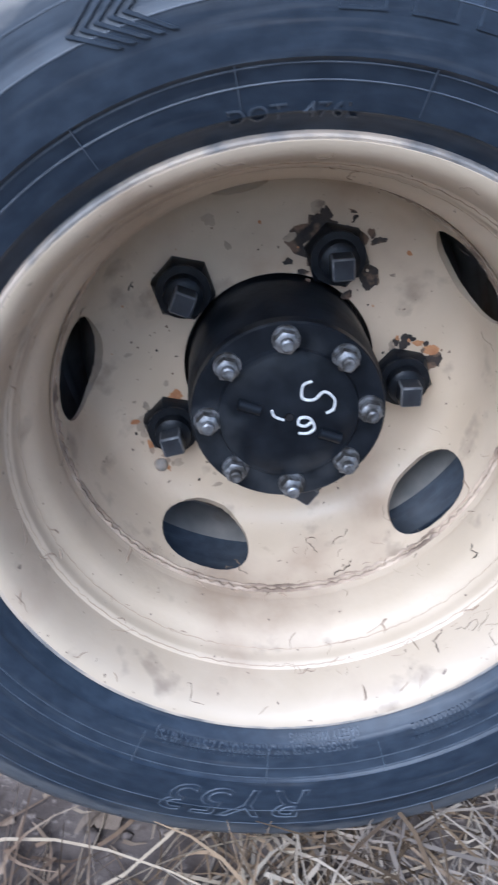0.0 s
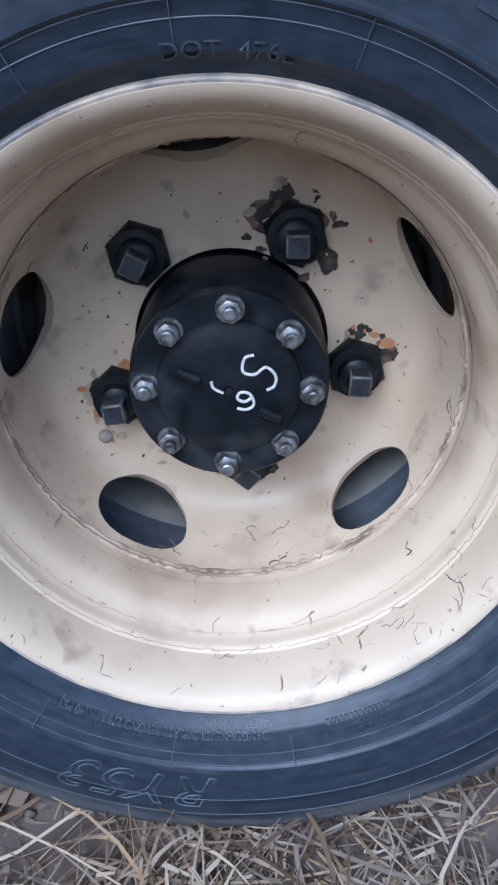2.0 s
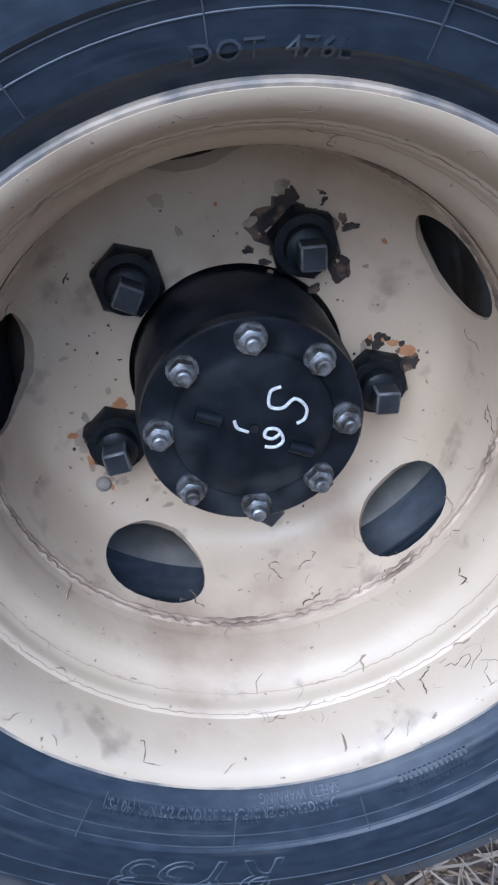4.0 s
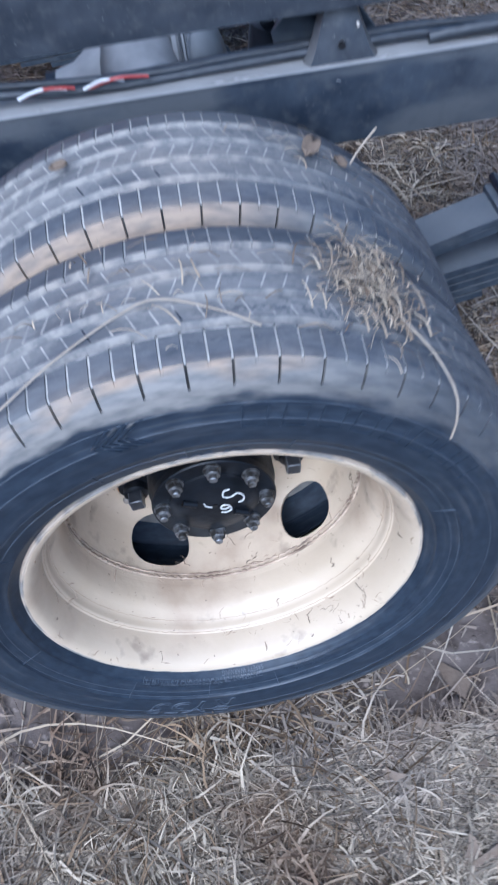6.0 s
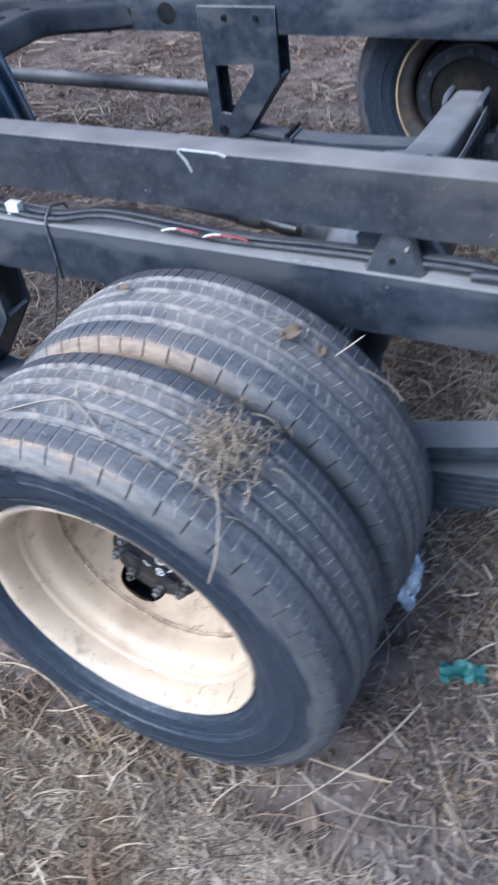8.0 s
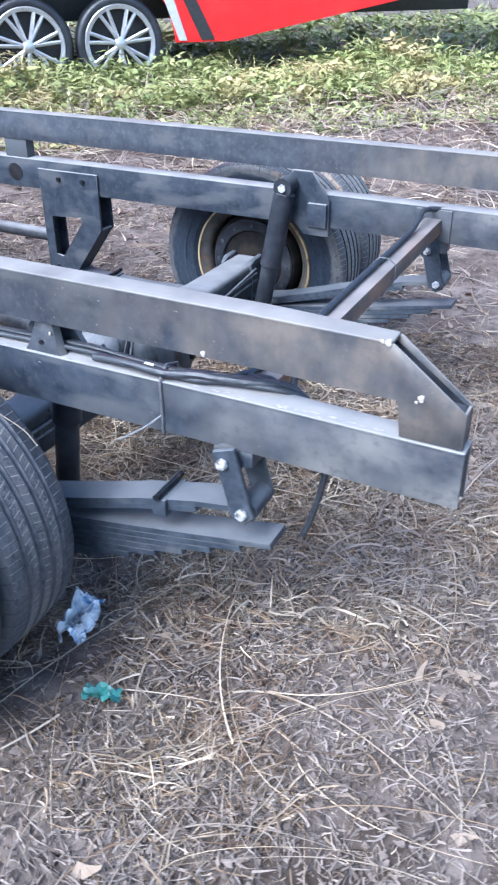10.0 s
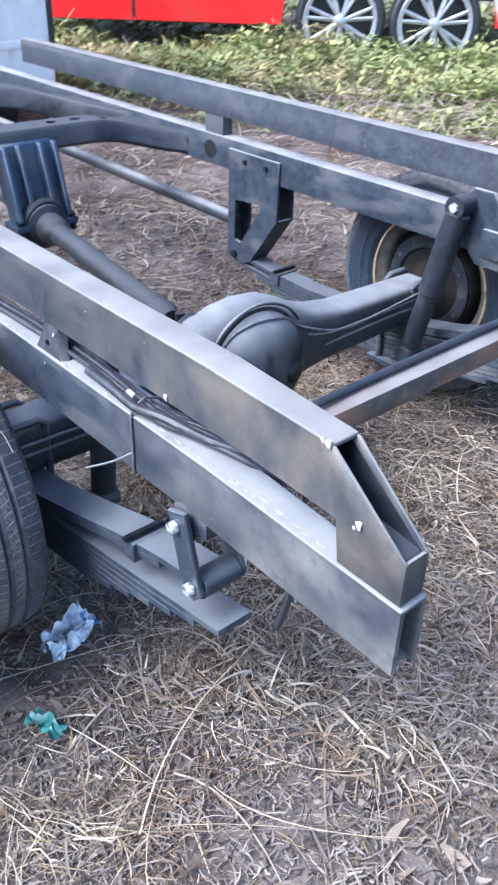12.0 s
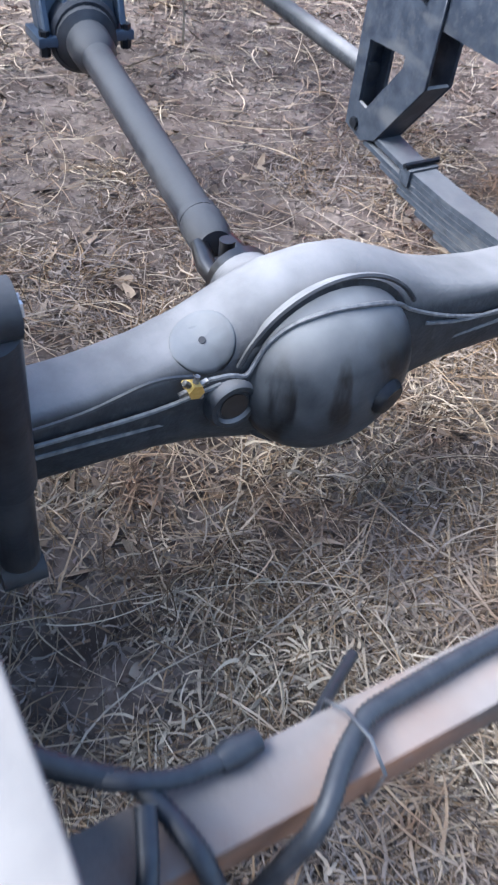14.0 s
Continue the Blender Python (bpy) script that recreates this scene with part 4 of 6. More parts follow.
def tyre_skin(name, tread, groove=False):
    """Rubber with fine rings round the wheel and a dry dusty film that thins out raggedly towards the side wall."""
    m = bpy.data.materials.new(name)
    m.use_nodes = True
    nt = m.node_tree
    b = nt.nodes["Principled BSDF"]

    def op(kind, a, z=None):
        n = nt.nodes.new("ShaderNodeMath")
        n.operation = kind
        for sock, v in zip(n.inputs, (a, z)):
            if isinstance(v, (int, float)):
                sock.default_value = v
            elif v is not None:
                nt.links.new(v, sock)
        return n.outputs[0]

    def span(v, a, z, lo=0.0, hi=1.0):
        n = nt.nodes.new("ShaderNodeMapRange")
        for key, q in (("From Min", a), ("From Max", z), ("To Min", lo), ("To Max", hi)):
            n.inputs[key].default_value = q
        nt.links.new(v, n.inputs["Value"])
        return n.outputs[0]

    def mixed(f, a, z):
        n = nt.nodes.new("ShaderNodeMix")
        n.data_type = "RGBA"
        nt.links.new(f, n.inputs["Factor"])
        for sock, v in ((n.inputs["A"], a), (n.inputs["B"], z)):
            if isinstance(v, tuple):
                sock.default_value = (*v, 1)
            else:
                nt.links.new(v, sock)
        return n.outputs["Result"]

    co = nt.nodes.new("ShaderNodeTexCoord").outputs["Object"]
    sep = nt.nodes.new("ShaderNodeSeparateXYZ")
    nt.links.new(co, sep.inputs[0])
    x, y, z = sep.outputs
    r = op("SQRT", op("ADD", op("MULTIPLY", x, x), op("MULTIPLY", z, z)))
    ang = op("MULTIPLY", op("ARCTAN2", x, z), 0.35)
    seed = op("MULTIPLY", nt.nodes.new("ShaderNodeObjectInfo").outputs["Random"], 31.0)

    def rings(along, across, detail=5.0):
        v = nt.nodes.new("ShaderNodeCombineXYZ")
        nt.links.new(op("ADD", op("MULTIPLY", ang, along), seed), v.inputs[0])
        nt.links.new(op("MULTIPLY", y, across), v.inputs[1])
        nt.links.new(op("MULTIPLY", r, across), v.inputs[2])
        n = nt.nodes.new("ShaderNodeTexNoise")
        n.inputs["Scale"].default_value, n.inputs["Detail"].default_value = 1.0, detail
        nt.links.new(v.outputs[0], n.inputs["Vector"])
        return n.outputs["Fac"]

    fine = rings(45.0, 120.0, 6.0)
    patch = rings(9.0, 22.0, 8.0)
    lain = span(op("SUBTRACT", z, op("MULTIPLY", x, 0.55)), 0.06, 0.38)   # dust lies on the upper and front part
    if tread:
        col = mixed(span(fine, 0.35, 0.65), (0.018, 0.024, 0.037), (0.052, 0.058, 0.072))
        settled = op("ADD", op("MULTIPLY", span(lain, 0.45, 1.0), 0.26), span(rings(7.0, 75.0, 7.0), 0.0, 1.0))
        dusty = op("MULTIPLY", span(settled, 0.36, 0.60), span(patch, 0.36, 0.58, 0.45, 0.95))
        crumbs = op("MULTIPLY", span(rings(150.0, 200.0, 6.0), 0.45, 0.53), span(patch, 0.34, 0.52, 0.45, 1.0))
        dusty = op("MULTIPLY", op("MAXIMUM", dusty, crumbs), span(lain, 0.10, 0.75, 0.62, 0.90))
        dusty = op("MULTIPLY", dusty, span(op("ABSOLUTE", y), 0.052, 0.060, 0.74, 0.34))
        if groove:
            dusty = op("MULTIPLY", span(rings(60.0, 60.0, 6.0), 0.38, 0.60, 0.40, 1.0), span(lain, 0.30, 0.85, 0.20, 1.0))
    else:
        col = mixed(span(fine, 0.35, 0.65), (0.014, 0.0205, 0.032), (0.026, 0.035, 0.050))
        edge = op("ADD", r, op("MULTIPLY", op("SUBTRACT", rings(14.0, 40.0, 8.0), 0.5), 0.045))
        dusty = op("MULTIPLY", span(edge, 0.314, 0.323), span(rings(40.0, 150.0, 6.0), 0.32, 0.62, 0.45, 0.80))
        dusty = op("MULTIPLY", dusty, span(lain, 0.25, 0.85, 0.30, 1.0))
        scuff = op("MULTIPLY", span(rings(7.0, 200.0, 4.0), 0.56, 0.78), 0.12)
        dusty = op("MAXIMUM", dusty, scuff)
    clay = op("MULTIPLY", op("MULTIPLY", span(rings(5.0, 14.0, 4.0), 0.50, 0.57), span(lain, 0.50, 0.80)), span(op("ABSOLUTE", y), 0.080, 0.092, 0.15, 1.0))
    tan = mixed(clay, (0.265, 0.245, 0.220), (0.38, 0.285, 0.20))
    nt.links.new(mixed(dusty, col, tan), b.inputs["Base Color"])
    nt.links.new(span(dusty, 0.0, 1.0, 0.42, 0.92), b.inputs["Roughness"])
    b.inputs["Specular IOR Level"].default_value = 0.36
    bp = nt.nodes.new("ShaderNodeBump")
    bp.inputs["Strength"].default_value, bp.inputs["Distance"].default_value = 0.06, 0.003
    nt.links.new(rings(12.0, 330.0, 3.0) if not tread else rings(60.0, 160.0), bp.inputs["Height"])
    nt.links.new(bp.outputs[0], b.inputs["Normal"])
    return m


TREAD = tyre_skin("tread_rib_rubber", True)
RUBBER_SKIN = tyre_skin("side_wall_rubber", False)
SIPE = mat("sipe_dust", (0.22, 0.21, 0.195), (0.40, 0.36, 0.31), 0.95, scale=60, stain=(0.035, 0.038, 0.045), stain_scale=18, stain_at=(0.57, 0.63))
# Near-black groove walls and slits: their shadow line is in the colour.
DEEP = mat("groove_side", (0.012, 0.012, 0.013), (0.055, 0.050, 0.046), 0.9, scale=45, bump=0.2, bump_scale=120)
GROOVE = tyre_skin("groove_rubber", True, True)
ROW = mat("outer_sipe_dust", (0.24, 0.235, 0.225), (0.40, 0.37, 0.33), 0.95, scale=60)

TYRE = tyre_mesh()


def rim_mesh(material):
    seen = [(-0.083, 0.2255), (-0.0865, 0.2225), (-0.0850, 0.2180), (-0.079, 0.2130), (-0.068, 0.2085), (-0.054, 0.2055), (-0.046, 0.2045), (-0.043, 0.2040), (-0.0395, 0.2003), (-0.036, 0.1994), (-0.030, 0.1990), (-0.025, 0.1978), (-0.018, 0.1947), (-0.011, 0.1911), (-0.004, 0.1879), (0.004, 0.1857), (0.015, 0.1843), (0.04, 0.1828), (0.055, 0.1850), (0.066, 0.196), (0.076, 0.210), (0.083, 0.2255)]
    back = [(0.086, 0.2255), (0.081, 0.215), (0.07, 0.203), (0.056, 0.190), (0.04, 0.1875), (0.003, 0.190), (-0.015, 0.202), (-0.04, 0.210), (-0.078, 0.218), (-0.0805, 0.226)]
    return fix(lathe("rim", [(set_back(w), r) for w, r in seen + back], 160, material))


def disc_mesh(material, holes=True):
    out = [(0.030, 0.1826), (0.046, 0.1815), (0.060, 0.1795), (0.075, 0.1770), (0.090, 0.1745), (0.103, 0.1715), (0.113, 0.1675), (0.121, 0.1610), (0.126, 0.1515), (0.1275, 0.140), (0.1275, 0.083)]
    me = fix(lathe("disc", out + [(a + 0.008, r + 0.002) for a, r in out[::-1]], 128, material))
    cutters = []
    for i in range(5 if holes else 0):
        shifted = i in (0, 4)
        a = math.radians(23.5 + 72 * i + (1.8 if shifted else 0))
        ringp = []
        for q in range(28):
            b = 2 * math.pi * q / 28
            cb, sb = math.cos(b), math.sin(b)
            deep = (0.0865 if shifted else 0.0915) - 0.0340 * math.copysign(abs(cb) ** 0.85, cb)
            rad = float(np.interp(deep, [p[0] for p in out], [p[1] for p in out])) 
            tan = 0.0430 * math.copysign(abs(sb) ** 0.75, sb)
            ringp.append((deep, rad, a + tan / 0.172))
        rings2 = [[((q + s * 0.02) * math.cos(t), d + s * 0.014, (q + s * 0.02) * math.sin(t)) for d, q, t in ringp] for s in (-1, 1)]
        cutters.append(loft("c", rings2, material))
    return cut(me, cutters) if cutters else me


RIM, DISC = rim_mesh(CREAM), disc_mesh(CREAM)
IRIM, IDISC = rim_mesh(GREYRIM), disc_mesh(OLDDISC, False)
# Same rim and disc for the far inner wheel, its dimness painted in.
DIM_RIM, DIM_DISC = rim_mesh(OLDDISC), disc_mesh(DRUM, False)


def wrap_text(body, size, radius, centre_deg, depth, y, material, wide=1.0, shear=0.0, line=0.0):
    """Raised letters round the side wall, heads outwards."""
    me = text_mesh(body, size, depth, line)
    me.materials.clear()
    me.materials.append(material)
    for v in me.vertices:
        x, h, z = v.co
        x = x * wide + shear * h
        a = math.radians(centre_deg) - x / radius
        r = radius + h
        v.co = (r * math.cos(a), y(r) - z, r * math.sin(a))
    return me


def wall(r):
    """Side wall's outer face at radius r."""
    return float(np.interp(r, [0.2235, 0.231, 0.236, 0.2385, 0.25, 0.262, 0.2645, 0.28, 0.295, 0.305, 0.318, 0.328], [-0.079, -0.086, -0.0915, -0.0955, -0.100, -0.1035, -0.1065, -0.1085, -0.109, -0.108, -0.1065, -0.1035])) + SET


def raised_bar(r0, r1, a0, a1, thick=0.0012, material=None, slant=0.0):
    """A plain raised bar on the side wall between two radii and two angles."""
    n = max(2, int(abs(a1 - a0) / 2) + 1)
    v, f = [], []
    for i in range(n + 1):
        for r in (r0, r1):
            a = math.radians(a0 + (a1 - a0) * i / n + slant * (r - r0) / (r1 - r0))
            for d in (0.003, -thick):
                v.append((r * math.cos(a), wall(r) + d, r * math.sin(a)))
    for i in range(n):
        b = 4 * i
        for q in ((0, 1, 5, 4), (1, 3, 7, 5), (3, 2, 6, 7), (2, 0, 4, 6)):
            f.append(tuple(b + x for x in q))
    f += [(0, 2, 3, 1), (4 * n, 4 * n + 1, 4 * n + 3, 4 * n + 2)]
    return fix(mesh_of("bar", v, f, material or RUBBER, 30))


HZ = 0.346
DISC_Y = 0.634
outer = part("wheel", None, chassis, "cream steel outer wheel with worn paint, dusty tyre", pose(0, DISC_Y, HZ))
part("tyre", TYRE, outer, "dusty black truck tyre", Matrix.Translation((0, SET, 0)))
part("rim", RIM, outer, "cream painted rim, chipped")
part("disc", DISC, outer, "cream painted wheel disc with five hand holes")
EDGE = mat("worn_rim_edge", (0.13, 0.12, 0.11), (0.27, 0.245, 0.22), 0.7, scale=60, stain=(0.46, 0.37, 0.28), stain_scale=24, stain_at=(0.44, 0.56))
GRIME = mat("grimy_weld", (0.27, 0.19, 0.13), (0.50, 0.39, 0.285), 0.85, scale=30, bump=0.4, bump_scale=120, stain=(0.13, 0.09, 0.062), stain_scale=22, stain_at=(0.46, 0.62))
part("rim_edge", fix(lathe("rim_edge", [(SET + w, r) for w, r in ((-0.0820, 0.2273), (-0.0860, 0.2258), (-0.0868, 0.2244), (-0.0862, 0.2228), (-0.0850, 0.2234), (-0.0815, 0.2255))], 128, EDGE)), outer, "grey worn rim edge")


def ragged_ring(name, w, r, fat, material, seed, n=700):
    """A lumpy bead of weld and dirt round the barrel."""
    rd = random.Random(seed)
    ph = [(rd.uniform(0, 6.3), rd.randint(30, 150)) for _ in range(8)]
    pts, rad = [], []
    for q in range(n + 1):
        a = 2 * math.pi * q / n
        k = sum(math.sin(h * a + p) for p, h in ph) / 4
        pts.append(((r - 0.0003 * k) * math.cos(a), set_back(w) + 0.0007 * k, (r - 0.0003 * k) * math.sin(a)))
        rad.append(fat * (1.0 + 0.35 * k + 0.3 * rd.random()))
    return tube(name, pts, rad, material, 6)


CRUST = mat("brown_dirt_line", (0.26, 0.185, 0.125), (0.44, 0.33, 0.23), 0.9, scale=40)
part("dirt_line", ragged_ring("dirt_line", -0.0410, 0.2020, 0.0004, CRUST, 5), outer, "thin brown line of dirt")
part("dirt_line", ragged_ring("dirt_line", -0.0225, 0.1968, 0.0003, CRUST, 6), outer, "thin brown line of dirt")
part("dirt_line", ragged_ring("dirt_line", 0.0465, 0.1816, 0.0014, GRIME, 7), outer, "dirt along the weld")
part("weld_bead", ragged_ring("weld_bead", 0.0405, 0.1822, 0.0020, GRIME, 3), outer, "grimy weld between disc and rim")
LETTER = RUBBER_SKIN
# Scuffs and the light that raised edges catch, put into the colour.
RIDGE = mat("scuffed_highlit_rubber", (0.028, 0.036, 0.050), (0.080, 0.092, 0.112), 0.5, scale=45)
part("lettering", wrap_text("DOT  476L", 0.0125, 0.2345, 86.8, 0.0011, wall, RIDGE, 1.15), outer, "raised letters")
part("lettering", wrap_text("RY53", 0.046, 0.2725, 254.5, 0.0, wall, RIDGE, 1.12, 0.35, 0.0008), outer, "raised outlined letters")
part("lettering", wrap_text("DANGER-NEVER INFLATE BEYOND 275 KPA (40 PSI)", 0.0082, 0.2365, 255.5, 0.0007, wall, RIDGE, 0.86), outer, "small raised letters")
part("lettering", wrap_text("SAFETY WARNING", 0.0070, 0.2305, 269.0, 0.0007, wall, RIDGE, 0.95), outer, "small raised letters")
for r in (0.2535, 0.2618, 0.2945, 0.3135):
    part("mould_ring", fix(lathe("mould_ring", [(wall(r) + 0.0005 * math.cos(q * math.pi / 3), r + 0.0005 * math.sin(q * math.pi / 3)) for q in range(6)], 160, RIDGE)), outer, "fine raised ring")
# plain raised bars where the maker's mark and small print stand
for i, a in enumerate((80, 73, 66.5, 60, 53.5, 47, 40.5, 34)):
    for q0, q1, b0, b1 in ((0.2850, 0.2866, -2.3, 2.3), (0.3090, 0.3106, -2.3, 2.3), (0.2850, 0.3106, -2.3, -1.9), (0.2850, 0.3106, 1.9, 2.3)):
        part("raised_mark", raised_bar(q0, q1, a + b0, a + b1, 0.0010, LETTER), outer)
for i in range(5):
    part("raised_mark", raised_bar(0.286, 0.300, 97.5 + 1.4 * i, 98.1 + 1.4 * i, 0.0016, LETTER, 4.0), outer)
    part("raised_mark", raised_bar(0.300, 0.314, 101.5 + 1.4 * i, 102.1 + 1.4 * i, 0.0016, LETTER, -4.0), outer)
for r0, a0, a1 in ((0.2440, 238, 262), (0.2455, 285, 298), (0.2415, 286, 297), (0.2375, 286, 298), (0.256, 158, 168), (0.252, 158, 167), (0.248, 159, 166), (0.2505, 10, 28)):
    a = a0
    while a < a1:
        w = 0.35 + 0.35 * random.random()
        part("raised_mark", raised_bar(r0 - 0.0011, r0 + 0.0011, a, a + w, 0.0007, LETTER), outer)
        a += w + 0.35
for a in (93, 71, 112, 148, 258, 234, 279, 196, 20):
    part("mould_line", raised_bar(0.240, 0.264, a - 0.07, a + 0.07, 0.0005, RIDGE), outer)

# wheel nuts: hexagon sleeve, collar, square stud end
for i in range(5):
    a = math.radians(59 + 72 * i)
    x, z = 0.1090 * math.cos(a), 0.1090 * math.sin(a)
    nut = part("wheel_nut", tube("wheel_nut", [(x, 0.1285, z), (x, 0.1160, z), (x, 0.1120, z)], [0.0270, 0.0270, 0.0235], NUT, 6), outer, "black hexagon wheel nut with square stud end")
    part("collar", tube("collar", [(x, 0.1135, z), (x, 0.1105, z), (x, 0.1100, z), (x, 0.1000, z), (x, 0.0975, z)], [0.0225, 0.0225, 0.0165, 0.0160, 0.0125], NUT, 24), nut)
    bm = bm_box(-0.0092, 0.0092, 0.080, 0.104, -0.0092, 0.0092, 0.0016, 1)
    bmesh.ops.rotate(bm, verts=bm.verts, matrix=Matrix.Rotation((0.05, 0.5, -0.12, 0.75, 0.1)[i], 3, "Y"))
    bmesh.ops.translate(bm, verts=bm.verts, vec=(x, 0, z))
    end = mesh_bm("square_end", bm, TIP)
    end.materials.append(BARE)
    flat = [max(map(abs, Matrix.Rotation((-0.05, -0.5, 0.12, -0.75, -0.1)[i], 3, "Y") @ p.normal)) for p in end.polygons]
    end.polygons.foreach_set("material_index", [0 if q > 0.96 else 1 for q in flat])
    part("square_end", end, nut)


def flake(cx, cz, r, seed, material, y=0.1272, squash=1.0):
    """A ragged flat patch of missing paint on the disc."""
    rnd = random.Random(seed)
    n = 46
    ph = [(rnd.uniform(0, 6.3), h, rnd.uniform(0.2, 1.0) / h ** 0.7) for h in (2, 3, 5, 7, 11, 16, 22)]
    pts = []
    for k in range(n):
        t = 2 * math.pi * k / n
        q = r * max(0.25, 0.85 + 0.32 * sum(s * math.sin(h * t + p) for p, h, s in ph))
        pts.append((cx + q * math.cos(t), y - 0.0004, cz + squash * q * math.sin(t)))
    return mesh_of("flake", [(cx, y - 0.0006, cz)] + pts, [(0, 1 + k, 1 + (k + 1) % n) for k in range(n)], material, 60)


def polar(r, a):
    return r * math.cos(math.radians(a)), r * math.sin(math.radians(a))


for i, (r, a, s, m, q) in enumerate(((0.1105, 62, 0.033, CHIP, 1.0), (0.114, 73, 0.012, CHIP, 0.9), (0.108, 40, 0.010, CHIP, 1.3), (0.129, 352, 0.012, CHIP, 1.0), (0.134, 358, 0.008, RUST, 0.8), (0.118, 200, 0.016, CHIP, 1.2),
                                     (0.096, 190, 0.008, RUST, 0.7), (0.138, 196, 0.007, RUST, 0.5), (0.145, 36, 0.003, RUST, 1), (0.148, 142, 0.004, CHIP, 1.6), (0.122, 280, 0.018, CHIP, 0.8))):
    x, z = polar(r, a)
    part("paint_chip", flake(x, z, s, 40 + i, m, squash=q), outer, "chipped dark patch of paint")
rnd = random.Random(9)
for i in range(30):
    a0, lo, hi = rnd.choice(((59, 0.030, 0.044), (59, 0.030, 0.040), (347, 0.028, 0.036)))
    nx0, nz0 = polar(0.1090, a0)
    q, rr = rnd.uniform(0, 6.28) if a0 != 347 else rnd.uniform(0.2, 1.8), rnd.uniform(lo, hi)
    part("paint_chip", flake(nx0 + rr * math.cos(q), nz0 + rr * math.sin(q), rnd.uniform(0.002, 0.007), 300 + i, CHIP if a0 != 347 else rnd.choice((CHIP, RUST)), squash=rnd.uniform(0.5, 1.5)), outer)
for i in range(70):
    a, r = rnd.uniform(0, 360), rnd.uniform(0.09, 0.15)
    x, z = polar(r, a)
    part("paint_chip", flake(x, z, rnd.uniform(0.0005, 0.0018), 100 + i, rnd.choice((CHIP, RUST, CHIP)), squash=rnd.uniform(0.4, 1.5)), outer)
bm = bmesh.new()
bmesh.ops.create_uvsphere(bm, u_segments=16, v_segments=10, radius=0.0065)
bmesh.ops.translate(bm, verts=bm.verts, vec=(-0.119, 0.1265, -0.085))
part("rivet_head", mesh_bm("rivet_head", bm, EDGE), outer, "pale worn rivet head on the disc")
for i in range(26):
    x, z = rnd.gauss(-0.118, 0.012), rnd.gauss(-0.072, 0.016)
    part("rust_spot", flake(x, z, rnd.uniform(0.0008, 0.0035), 700 + i, rnd.choice((RUST, CRACKED, CRACKED)), squash=rnd.uniform(0.4, 1.6)), outer)
SMUDGE = mat("grey_brown_smudge", (0.30, 0.235, 0.17), (0.43, 0.34, 0.245), 0.7, scale=60, stain=(0.22, 0.165, 0.12), stain_scale=90, stain_at=(0.55, 0.66))
for i in range(34):
    x, z = (rnd.gauss(-0.128, 0.014), rnd.gauss(-0.055, 0.026)) if i % 2 else polar(rnd.uniform(0.095, 0.150), rnd.uniform(0, 360))
    if 0.09 < math.hypot(x, z) < 0.152:
        part("smudge", flake(x, z, rnd.uniform(0.002, 0.008), 900 + i, SMUDGE, squash=rnd.uniform(0.3, 1.8)), outer)
# cracks in the paint of the barrel
PROF = [(-0.0850, 0.218), (-0.079, 0.2130), (-0.068, 0.2085), (-0.054, 0.2055), (-0.046, 0.2045), (-0.043, 0.2040), (-0.0395, 0.2003), (-0.036, 0.1994), (-0.030, 0.1990), (-0.025, 0.1978), (-0.018, 0.1947), (-0.011, 0.1911), (-0.004, 0.1879), (0.004, 0.1857), (0.015, 0.1843), (0.04, 0.1818), (0.060, 0.1795), (0.075, 0.1770), (0.090, 0.1745), (0.103, 0.1715), (0.113, 0.1675), (0.121, 0.1610), (0.126, 0.1515)]


def on_rim(w, a):
    r = float(np.interp(w, [p[0] for p in PROF], [p[1] for p in PROF])) - 0.0004
    x, z = polar(r, a)
    return (x, set_back(w), z)


CRACK = mat("paint_crack", (0.20, 0.14, 0.095), (0.40, 0.30, 0.21), 0.9, scale=70)
for i in range(140):
    a = rnd.gauss(270, 75)
    near_edge = i % 4
    w = rnd.choice((-0.043, -0.045, -0.081, -0.022, 0.036, 0.044, 0.047)) + rnd.gauss(0, 0.0025) if near_edge else rnd.choice((rnd.uniform(-0.08, -0.04), rnd.uniform(0.0, 0.06), rnd.uniform(0.045, 0.12)))
    pts, hd = [], rnd.gauss(math.pi / 2, 0.4) if near_edge else rnd.uniform(0, 6.3)
    for s in range(rnd.randint(3, 8)):
        pts.append(on_rim(w, a))
        hd += rnd.gauss(0, 0.55)
        st = rnd.uniform(0.0015, 0.0045)
        w = min(0.125, max(-0.085, w + st * math.cos(hd)))
        a += math.degrees(st * math.sin(hd) / 0.2)
    wide = rnd.uniform(0.0002, 0.0009) if near_edge else rnd.uniform(0.00012, 0.0003)
    part("paint_crack", tube("paint_crack", pts, [0.3 * wide] + [wide * rnd.uniform(0.5, 1.2) for _ in pts[2:]] + [0.2 * wide], CRACK, 4), outer)

